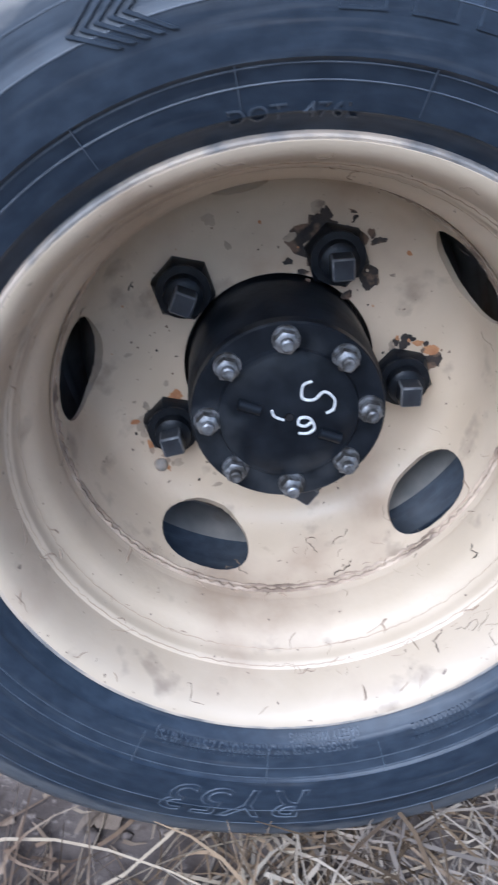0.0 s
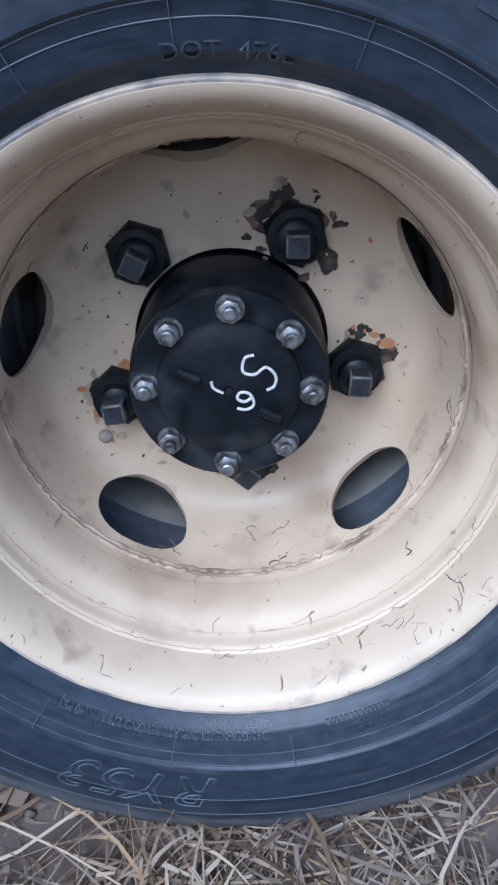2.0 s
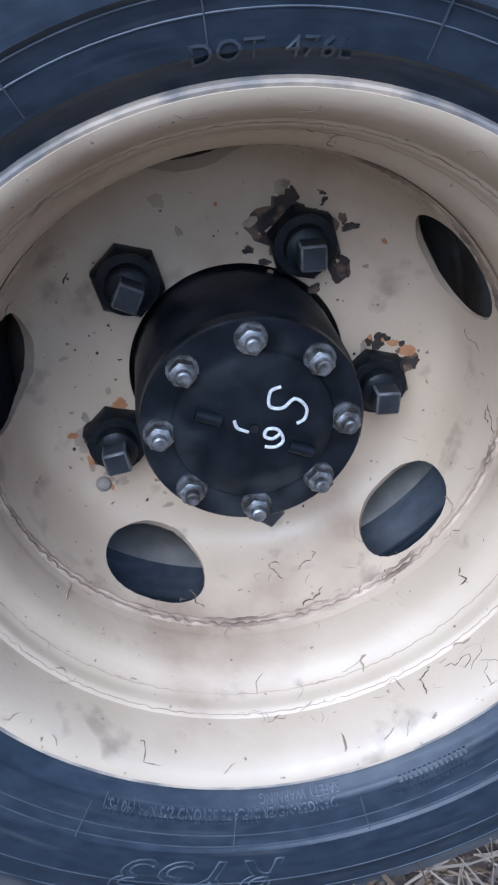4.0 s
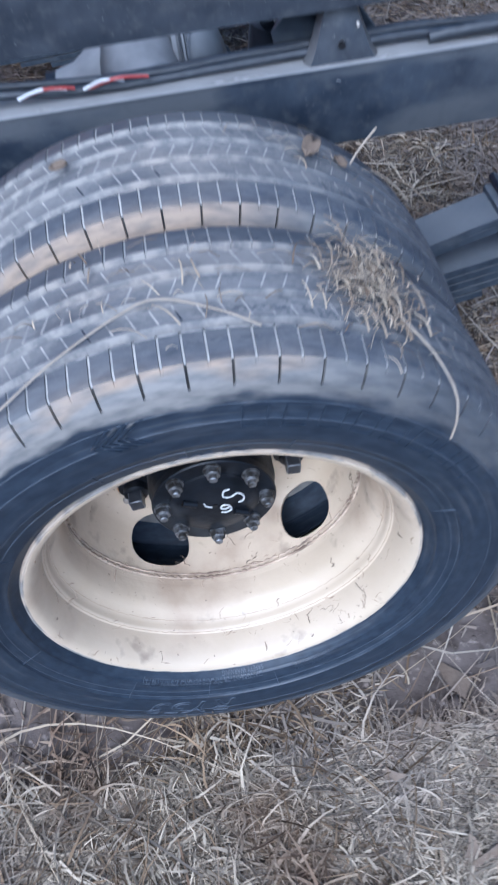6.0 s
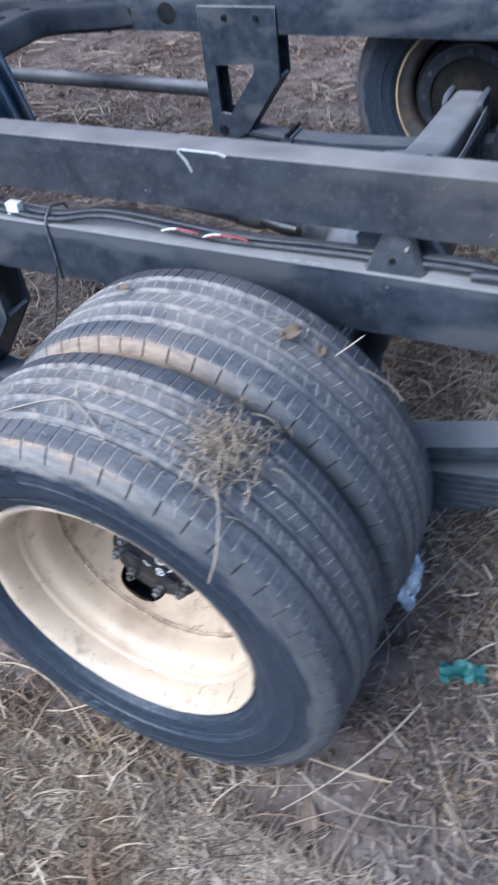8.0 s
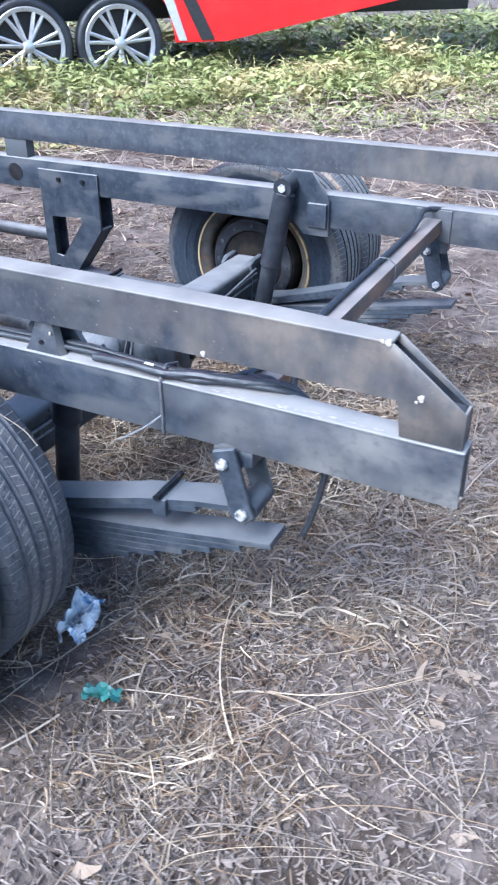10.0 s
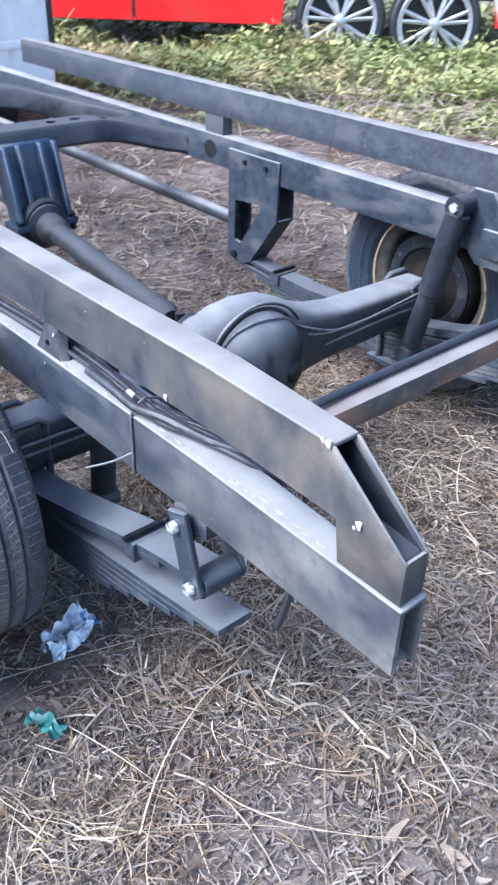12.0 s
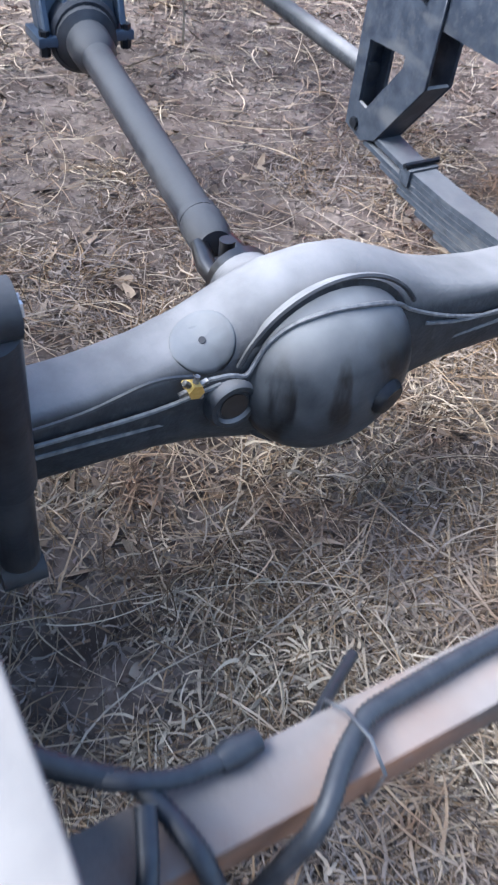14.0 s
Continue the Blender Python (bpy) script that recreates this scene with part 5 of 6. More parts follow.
DARKCRACK = mat("open_paint_crack", (0.045, 0.035, 0.028), (0.17, 0.12, 0.08), 0.9, scale=90)
for i in range(34):
    a = rnd.choice((rnd.gauss(8, 16), rnd.gauss(300, 22), rnd.gauss(118, 14), rnd.uniform(0, 360)))
    w = rnd.choice((rnd.uniform(0.05, 0.115), rnd.uniform(0.03, 0.055), rnd.uniform(-0.03, 0.03), rnd.uniform(-0.075, -0.045)))
    pts, hd = [], rnd.choice((0.0, 1.57)) + rnd.gauss(0, 0.5)
    for q in range(rnd.randint(4, 13)):
        pts.append(on_rim(w, a))
        hd += rnd.gauss(0, 0.75)
        st = rnd.uniform(0.0015, 0.0040)
        w = min(0.122, max(-0.080, w + st * math.cos(hd)))
        a += math.degrees(st * math.sin(hd) / 0.19)
    wide = rnd.uniform(0.00025, 0.0007)
    part("paint_crack", tube("paint_crack", pts, [0.2 * wide] + [wide * rnd.uniform(0.3, 1.3) for _ in pts[2:]] + [0.2 * wide], DARKCRACK, 4), outer)

# hub with its cover
hub = part("hub", None, chassis, "black painted wheel hub with bolted cover", pose(0, DISC_Y, HZ))
part("barrel", fix(lathe("barrel", [(0.15, 0.079), (0.060, 0.079), (0.050, 0.0735), (0.046, 0.0735), (0.046, 0.02), (0.15, 0.02)], 64, HUB)), hub)
part("cover", fix(lathe("cover", [(0.046, 0.0765), (0.036, 0.0765), (0.0345, 0.075), (0.0345, 0.056), (0.032, 0.0545), (0.0315, 0.050), (0.0295, 0.046), (0.0285, 0.03), (0.028, 0.004), (0.030, 0.003), (0.030, 0.0005), (0.046, 0.0005)], 72, HUB)), hub, "black round hub cover")
for i in range(8):
    a = math.radians(86.5 + 45 * i)
    x, z = 0.0635 * math.cos(a), 0.0635 * math.sin(a)
    y0 = 0.0345
    m = [tube("w", [(x, y0, z), (x, y0 - 0.0025, z)], 0.0110, ZINC, 16), tube("n", [(x, y0 - 0.0025, z), (x, y0 - 0.010, z), (x, y0 - 0.011, z)], [0.0092, 0.0092, 0.0078], ZINC, 6), tube("s", [(x, y0 - 0.010, z), (x, y0 - 0.0165, z), (x, y0 - 0.0175, z)], [0.0052, 0.0052, 0.004], ZINC, 10)]
    part("hub_bolt", merged("hub_bolt", m, ZINC), hub, "zinc nut on a stud")
for x, z in ((-0.030, 0.014), (0.030, -0.020)):
    part("cast_lug", tube("cast_lug", [(x - 0.008, 0.0275, z + 0.004), (x + 0.008, 0.0275, z - 0.004)], 0.0045, HUB, 12), hub)


def marker(pts):
    return tube("marker_stroke", [(x, 0.0276, z) for x, z in pts], 0.0012, CHALK, 6, 5)


for pts in (((0.0200, 0.0286), (0.0129, 0.0262), (0.0114, 0.0157), (0.0200, 0.0130), (0.0286, 0.0186), (0.0357, 0.0114), (0.0343, 0.0029), (0.0286, 0.0)),
            ((-0.0129, 0.0086), (-0.0114, 0.0029), (-0.0043, -0.0014)),
            ((0.0057, -0.0143), (0.0129, -0.0157), (0.0186, -0.0114), (0.0157, -0.0029), (0.0086, -0.0014), (0.0063, -0.0063), (0.0114, -0.0091), (0.0166, -0.0063))):
    part("marker_stroke", marker(pts), hub, "white paint-marker stroke")
# Small dark disc painted for the shade in the centre hole.
part("centre_hole", tube("centre_hole", [(0, 0.0279, 0), (0, 0.0274, 0)], 0.0032, HOLE_JOINT, 12), hub)


# inner wheel of the near pair, and the far pair
IEDGE = fix(lathe("rim_edge", [(-0.081, 0.2268), (-0.0872, 0.2240), (-0.0880, 0.2180), (-0.0862, 0.2165), (-0.0845, 0.2225)], 96, OCHRE))
IEDGE.transform(Matrix.Rotation(math.pi, 4, "Z"))


def inner_wheel(m, rim, disc):
    w = part("wheel", None, chassis, "inner dual wheel with brake drum", m)
    part("tyre", TYRE, w, "dusty black truck tyre")
    part("rim", rim, w)
    part("rim_edge", IEDGE, w, "ochre rim edge")
    part("disc", disc, w, "", Matrix.Translation((0, 0.035, 0)) @ Matrix.Rotation(math.pi, 4, "Z"))
    part("brake_drum", fix(lathe("brake_drum", [(-0.085, 0.03), (-0.085, 0.155), (-0.03, 0.168), (0.06, 0.168), (0.075, 0.160), (0.078, 0.10), (0.09, 0.06), (0.09, 0.03)], 48, DRUM)), w, "dark rusty brake drum")
    part("backing_ring", fix(lathe("backing_ring", [(0.0785, 0.118), (0.0785, 0.152), (0.083, 0.155), (0.087, 0.150), (0.087, 0.120), (0.083, 0.116)], 48, CROSS)), w, "black ring of the brake backing plate")
    for k in range(12):
        a = 2 * math.pi * k / 12
        part("rivet", tube("rivet", [(0.135 * math.cos(a), 0.085, 0.135 * math.sin(a)), (0.135 * math.cos(a), 0.0905, 0.135 * math.sin(a))], 0.0075, SPRING, 8), w)
    return w


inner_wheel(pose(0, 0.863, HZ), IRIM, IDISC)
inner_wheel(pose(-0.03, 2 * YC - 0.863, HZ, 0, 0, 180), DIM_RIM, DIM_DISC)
fw = part("wheel", None, chassis, "cream steel outer wheel", pose(-0.03, 2 * YC - DISC_Y, HZ, 0, 0, 180))
part("tyre", TYRE, fw)
part("rim", RIM, fw)
part("disc", DISC, fw)


# ---- wiring between the near rails ----
loom = part("wiring_loom", None, chassis, "black wires lying between the rails")
zt = LZ1 + 0.008
for k, (dy, dz, dx) in enumerate(((0.010, 0.0, 0.0), (0.022, 0.004, 0.03), (0.034, 0.002, -0.02))):
    pts = [(-1.6, YN0 + dy, zt + dz), (-0.9, YN0 + dy + 0.008, zt + dz + 0.012), (-0.55 + dx, YN0 + dy, zt + dz + 0.004), (-0.38, YN0 + dy - 0.006, zt + dz), (-0.25, YN0 + dy, zt + dz + 0.018), (-0.05 + dx, YN0 + dy + 0.006, zt + dz), (0.12, YN0 + dy + 0.012, zt + dz), (0.33, YN0 + dy + 0.012, zt + dz + 0.004), (0.42 + dx, YN0 + dy + 0.006, zt + dz + 0.002), (0.56, YN0 + dy, zt + dz), (0.62, YN0 + dy + 0.010, zt + dz + 0.004), (0.68, YN0 + dy + 0.024, zt + dz + 0.002), (0.74, YN0 + dy + 0.040, zt + dz - 0.004), (0.77, YN1 + 0.030, zt + dz - 0.03)]
    part("wire", tube("wire", pts, 0.0055 - 0.001 * k, WIRE, 8, 6), loom)
part("wire", tube("wire", [(0.36, YN0 + 0.015, zt), (0.44, YN0 + 0.006, zt + 0.008), (0.52, YN0 + 0.002, zt + 0.006), (0.58, YN0 + 0.014, zt + 0.01), (0.66, YN0 + 0.03, zt + 0.006), (0.72, YN1 + 0.004, zt + 0.002), (0.74, YN1 + 0.03, zt - 0.03)], 0.008, WIRE, 8, 6), loom)
for x0, x1, m in ((-0.15, -0.08, REDWIRE), (-0.15, -0.09, WHITEPL), (-0.065, 0.01, REDWIRE), (-0.07, -0.02, WHITEPL)):
    part("wire", tube("wire", [(x0, YN0 + 0.008, zt + 0.006), ((x0 + x1) / 2, YN0 + 0.003, zt + 0.016), (x1, YN0 + 0.008, zt + 0.010)], 0.0019, m, 6, 5), loom, "red and white wire ends")
part("connector", mesh_bm("connector", bm_box(-0.475, -0.447, YN0 + 0.002, YN0 + 0.018, LZ1 + 0.005, LZ1 + 0.028, 0.002), WHITEPL), loom, "white plastic connector")
part("connector", mesh_bm("connector", bm_box(0.468, 0.488, YN0 + 0.018, YN0 + 0.029, LZ1 + 0.006, LZ1 + 0.017, 0.002), WHITEPL), loom, "white plastic connector")
for x in (-0.385, 0.517):
    ya, yb = toed(x, YN0) - 0.0068, toed(x, YN1) + 0.0065
    cord = [(x, ya, LZ0 - 0.002), (x + 0.001, ya, 0.62), (x, ya, LZ1 - 0.004), (x, ya + 0.006, LZ1 + 0.012), (x - 0.002, YN0 + 0.022, LZ1 + 0.022), (x, yb - 0.006, LZ1 + 0.012), (x, yb, LZ1 - 0.004), (x, yb, LZ0 - 0.002), (x, ya, LZ0 - 0.002)]
    part("cable_tie", tube("cable_tie", cord, 0.0026, DARKTIE, 8), loom, "dark cord tied round the rail")
part("tie_tail", tube("tie_tail", [(0.517, YN0 - 0.008, 0.60), (0.49, YN0 - 0.03, 0.578), (0.455, YN0 - 0.06, 0.560)], 0.0018, GREYTIE, 5, 4), loom, "pale cable tie tail")
part("tie_tail", tube("tie_tail", [(-0.385, YN0 - 0.007, 0.60), (-0.40, YN0 - 0.02, 0.52), (-0.43, YN0 - 0.03, 0.43)], 0.002, WIRE, 5, 4), loom)
part("hanging_cable", tube("hanging_cable", [(0.80, YN1 + 0.015, LZ0 + 0.005), (0.812, 1.130, 0.53), (0.800, 1.142, 0.46), (0.778, 1.150, 0.38), (0.762, 1.152, 0.335)], 0.007, WIRE, 8, 5), loom)
# paint scrapes on the near upper rail
for pts in (((-0.083, 0.829), (-0.018, 0.8285), (-0.004, 0.824)), ((-0.086, 0.826), (-0.073, 0.812), (-0.066, 0.795))):
    part("paint_scrape", tube("paint_scrape", [(x, YN0 - 0.0006, z) for x, z in pts], 0.0014, CHALK, 5), chassis, "bare scrape in the paint")
for x, z, r in ((0.606, UZ0 + 0.006, 0.0065), (0.992, 0.745, 0.0070), (0.984, 0.737, 0.0035), (0.933, 0.8265, 0.007), (0.923, 0.8265, 0.005)):
    bm = bmesh.new()
    bmesh.ops.create_icosphere(bm, subdivisions=2, radius=r)
    for v in bm.verts:
        v.co = Vector((v.co.x, v.co.y * 0.45, v.co.z * 1.1)) * (0.8 + 0.4 * noise.noise(v.co * 220))
        v.co += Vector((x, toed(x, YN0) - 0.001, z))
    part("weld_blob", mesh_bm("weld_blob", bm, BLOB), chassis, "pale weld blob")
rnd = random.Random(21)
SCUFF = mat("pale_scuff", (0.20, 0.195, 0.188), (0.34, 0.325, 0.31), 0.7, scale=120, stain=(0.17, 0.165, 0.16), stain_scale=70, stain_at=(0.52, 0.62))
for i in range(30):
    x, y, r = rnd.uniform(0.55, 0.99), YN0 + rnd.uniform(-0.002, 0.010), rnd.uniform(0.0025, 0.008)
    if i > 18:
        x, y = rnd.uniform(-0.35, 0.55), YN0 + rnd.uniform(-0.003, 0.004)
    ph = [rnd.uniform(0, 6.3) for _ in range(4)]
    ringp = [(x + 2.2 * r * math.cos(t) * (0.7 + 0.3 * math.sin(3 * t + ph[0]) + 0.2 * math.sin(7 * t + ph[1])), max(YN0 - 0.0042, y + 0.6 * r * math.sin(t) * (0.7 + 0.4 * math.sin(4 * t + ph[2]) + 0.2 * math.sin(9 * t + ph[3]))), LZ1 + 0.0006) for t in np.linspace(0, 2 * math.pi, 26)[:-1]]
    part("paint_scuff", mesh_of("paint_scuff", [(x, y, LZ1 + 0.0009)] + ringp, [(0, 1 + k, 1 + (k + 1) % 25) for k in range(25)], SCUFF, 60), chassis, "pale scuff in the paint")
rnd = random.Random(5)
for i in range(12):
    x, z = rnd.uniform(-0.2, 0.75), rnd.choice((rnd.uniform(UZ0 + 0.01, UZ1 - 0.01), rnd.uniform(LZ0 + 0.02, LZ1 - 0.01)))
    yy = YN0 - (0.0004 if z > UZ0 else 0.0045)
    part("paint_scrape", tube("paint_scrape", [(x, yy, z), (x + rnd.uniform(-0.006, 0.008), yy, z + rnd.uniform(-0.003, 0.003))], rnd.uniform(0.0004, 0.0010), GREYTIE, 5), chassis)


# ---- dry grass ----
def blades(name, x, y, z, length, width, azim, elev, curl, material, segs=3, bend=0.45):
    """Many bent ribbons in one mesh."""
    n = len(x)
    t = np.linspace(0, 1, segs + 1)
    el = elev[:, None] + curl[:, None] * t[None, :]
    step = (length / segs)[:, None]
    hx = np.cumsum(np.concatenate([np.zeros((n, 1)), np.cos(el[:, :-1]) * step], 1), 1)
    hz = np.cumsum(np.concatenate([np.zeros((n, 1)), np.sin(el[:, :-1]) * step], 1), 1)
    side = rng.normal(0, bend, n)[:, None] * t[None, :] ** 2 * length[:, None]
    ca, sa = np.cos(azim)[:, None], np.sin(azim)[:, None]
    px = x[:, None] + hx * ca - side * sa
    py = y[:, None] + hx * sa + side * ca
    pz = np.maximum(z[:, None] + hz, gz(px, py) + 0.002 + 0.01 * rng.random((n, 1)))
    w = width[:, None] * (1 - 0.75 * t[None, :] ** 2) / 2
    roll = rng.uniform(-0.9, 0.9, n)[:, None]
    ox, oy, oz = -sa * w * np.cos(roll), ca * w * np.cos(roll), w * np.sin(roll)
    a = np.stack([px - ox, py - oy, pz - oz], -1)
    b = np.stack([px + ox, py + oy, pz + oz], -1)
    v = np.stack([a, b], 2).reshape(-1, 3)
    k = 2 * (segs + 1)
    base = (np.arange(n) * k)[:, None]
    q = np.arange(segs)[None, :] * 2 + base
    f = np.stack([q, q + 1, q + 3, q + 2], -1).reshape(-1, 4)
    me = bpy.data.meshes.new(name)
    me.vertices.add(len(v))
    me.vertices.foreach_set("co", v.astype(np.float32).ravel())
    me.loops.add(f.size)
    me.loops.foreach_set("vertex_index", f.ravel().astype(np.int32))
    me.polygons.add(len(f))
    me.polygons.foreach_set("loop_start", np.arange(0, f.size, 4, dtype=np.int32))
    me.update(calc_edges=True)
    me.materials.append(material)
    return new(name, me)


def patchy(x, y):
    """How thick the grass lies, 0 to 1."""
    wob = 0.5 * np.sin(4.7 * y + 1.3 * x) + 0.35 * np.sin(9.3 * x - 3.1 * y)
    p = 0.52 + 0.34 * np.sin(3.1 * x + 1.3 * y + 0.4 + wob) * np.sin(2.3 * y - 1.1 * x + 1.9) + 0.42 * np.sin(8.3 * x - 4.7 * y + wob) * np.sin(7.9 * y + 2.1 * x + 0.5 + wob) + 0.40 * np.sin(19 * x + 6 * y + 2 * wob) * np.sin(17 * y - 5 * x + wob)
    bare = np.exp(-(((x - 0.42) / 0.30) ** 2 + ((y - 0.42) / 0.25) ** 2)) + np.exp(-(((x + 1.0) / 0.6) ** 2 + ((y - 2.2) / 0.35) ** 2)) * 0.9 + 0.5 * np.exp(-(((x - 1.25) / 0.5) ** 2 + ((y - 0.9) / 0.5) ** 2))
    lush = 0.9 * np.exp(-(((x + 0.05) / 0.5) ** 2 + ((y - 0.35) / 0.16) ** 2)) + 0.40 * np.exp(-(((x - 0.2) / 0.7) ** 2 + ((y - 1.75) / 0.5) ** 2))
    bare = bare + 0.60 * np.exp(-(((x - 1.35) / 0.6) ** 2 + ((y - 1.45) / 1.0) ** 2))
    spots = sum(np.exp(-(((x - a) / c) ** 2 + ((y - b) / d) ** 2)) for a, b, c, d in ((-0.30, 0.29, 0.08, 0.05), (0.13, 0.28, 0.07, 0.05), (0.33, 0.50, 0.16, 0.09)))
    return np.clip(p - 0.75 * bare + lush - 1.1 * spots, 0.02, 1.3)


def scatter(n, x0, x1, y0, y1, power=1.0):
    x, y = rng.uniform(x0, x1, n), rng.uniform(y0, y1, n)
    keep = rng.random(n) < patchy(x, y) ** power
    if x1 - x0 > 10:
        keep &= (np.abs(x - 0.2) > 2.0) | (np.abs(y - 1.4) > 1.9)
    return x[keep], y[keep]


def lay(name, n, box, length, width, elev, label, material=STRAW, power=1.2, lift=0.012, curl=0.9, segs=4, bend=0.45):
    x, y = scatter(n, *box, power)
    m = len(x)
    L = rng.gamma(3.0, length / 3, m).clip(0.02, length * 2.6)
    z = gz(x, y) + lift * rng.random(m)
    e = np.abs(rng.normal(0, elev, m))
    e[rng.random(m) < 0.75] *= 0.35
    ob = blades(name, x, y, z, L, rng.uniform(0.6, 1.4, m) * width, rng.uniform(0, 2 * np.pi, m), e, -rng.uniform(0.2, 1.0, m) * curl, material, segs, bend)
    return tagged(ob, label, "dry grass", kind="stuff")


lay("dry_grass", 70000, (-1.3, 2.1, -0.15, 3.0), 0.060, 0.0029, 0.75, "flattened dark straw in the lower mat of grass", UNDER, power=1.6, curl=1.5, segs=4, bend=0.8)
lay("dry_grass", 46000, (-1.3, 2.1, -0.15, 3.0), 0.050, 0.0035, 0.85, "flattened straw-coloured dry grass on soil", power=2.2, lift=0.022, curl=1.6, segs=4, bend=0.8)
lay("dry_grass", 42000, (-3.5, 3.2, -0.8, 4.6), 0.07, 0.0038, 0.6, "thin dry grass lying on the soil", power=1.2)
lay("dry_stalks", 5200, (-1.6, 2.2, -0.2, 3.2), 0.20, 0.0028, 0.10, "long pale dry stalks lying about", STALK, 0.5, 0.016, 0.25, 9, 1.0)
lay("dry_stalks", 420, (-1.2, 2.1, 0.0, 2.6), 0.30, 0.0032, 0.06, "long curved pale stalks lying on the soil", PALE, 0.1, 0.024, 0.12, 14, 1.2)
lay("dry_grass", 26000, (-7, 7, -3, 9), 0.13, 0.008, 0.6, "sparse dry grass farther off", power=0.7)
lay("straw_crumbs", 50000, (-1.3, 2.1, -0.15, 3.0), 0.018, 0.0038, 0.4, "short broken bits of straw and leaf on the soil", STRAW, 0.5, 0.008, 0.6, 2)
lay("leaf_litter", 60000, (0.4, 2.2, -0.15, 2.9), 0.026, 0.0036, 0.5, "small grey-brown bits of leaf and stem on the soil", LITTER, 0.12, 0.014, 0.7, 3, 0.9)
lay("leaf_litter", 26000, (-3.2, 0.4, 0.9, 4.2), 0.020, 0.0046, 0.5, "small grey-brown bits of leaf and stem on the soil", LITTER, 0.12, 0.012, 1.6, 3, 1.2)
for n, box in ((9000, (0.35, 2.2, -0.15, 2.9)), (5000, (-2.6, 0.4, 0.9, 3.6))):
    x, y = scatter(n, *box, 0.12)
    m = len(x)
    ob = blades("leaf_flakes", x, y, gz(x, y) + 0.008 * rng.random(m), rng.uniform(0.010, 0.030, m), rng.uniform(0.006, 0.016, m), rng.uniform(0, 6.3, m), rng.uniform(-0.2, 0.9, m), rng.uniform(-1.8, 1.0, m), FLAKE, 3, 0.6)
    tagged(ob, "small crumpled grey-brown flakes of dead leaf", "dead leaves", kind="stuff")
lay("dry_grass", 6000, (0.25, 1.5, 1.25, 2.5), 0.055, 0.0050, 0.7, "loose clumps of pale straw behind the axle", STRAW, 0.6, 0.024, 1.5, 4, 0.8)
# tuft against the outer tyre
m = 20000
x, y = rng.uniform(-0.72, 0.42, m), 0.47 - np.abs(rng.normal(0, 0.13, m))
tagged(blades("grass_tuft", x, y, gz(x, y), rng.uniform(0.02, 0.065, m), rng.uniform(0.0014, 0.0036, m), rng.uniform(0, 2 * np.pi, m), rng.uniform(0.1, 0.9, m), -rng.uniform(0.5, 2.2, m), STRAW, 5), "matted dry grass against the tyre", "dry grass", kind="stuff")

# curled dead leaves and clods
m = 1300
x, y = rng.uniform(-2.5, 2.6, m), rng.uniform(-0.3, 4.2, m)
ob = blades("dead_leaves", x, y, gz(x, y) + 0.006, rng.uniform(0.025, 0.055, m), rng.uniform(0.016, 0.035, m), rng.uniform(0, 6.3, m), rng.uniform(0, 0.5, m), rng.uniform(-1.4, 1.0, m), DEADLEAF, 3)
tagged(ob, "curled brown dead leaves on the ground", "dead leaves", kind="stuff")
bm = bmesh.new()
for i in range(700):
    cx, cy, r = rng.uniform(-1.5, 2.2), rng.uniform(-0.2, 3.0), min(0.012, rng.gamma(2, 0.003) + 0.003)
    res = bmesh.ops.create_icosphere(bm, subdivisions=1, radius=r)
    for v in res["verts"]:
        v.co *= 0.5 + 0.9 * random.random()
        v.co = Vector((cx + v.co.x, cy + v.co.y, float(gz(cx, cy)) + 0.4 * r + v.co.z * 0.7))
clods = new("soil_clods", mesh_bm("soil_clods", bm, SOIL, 180))
tagged(clods, "loose crumbs and clods of soil", "soil", kind="stuff")

# straw on the tyres
tp = np.random.default_rng(11)


def on_tyre(a, w, lift=0.0):
    r = R_T + lift
    return np.stack([r * np.cos(a), w, r * np.sin(a) + HZ], -1)


def tyre_straw(name, n, a_mean, a_sd, w_mean, w_sd, thick, label):
    verts, faces = [], []
    for i in range(n):
        a, w = tp.normal(a_mean, a_sd), tp.normal(w_mean, w_sd)
        hd, L, cv = tp.uniform(0, 6.3), tp.uniform(0.008, 0.050), tp.normal(0, 0.5)
        wid = tp.uniform(0.0003, 0.0009)
        l0 = abs(tp.normal(0, thick)) + 0.001
        pts = []
        for s in range(5):
            pts.append(on_tyre(a, w, l0 + 0.004 * math.sin(s * 0.8)))
            hd += cv / 5
            a += L / 5 * math.cos(hd) / R_T
            w += L / 5 * math.sin(hd)
        b = len(verts)
        for s in range(5):
            d = np.array([0, wid, 0]) if abs(math.cos(hd)) > 0.5 else np.array([wid, 0, 0.3 * wid])
            verts += [pts[s] - d, pts[s] + d]
        for s in range(4):
            faces.append((b + 2 * s, b + 2 * s + 1, b + 2 * s + 3, b + 2 * s + 2))
    ob = new(name, mesh_of(name, verts, faces, TUFT, 180))
    return tagged(ob, label, "dry grass", kind="stuff")


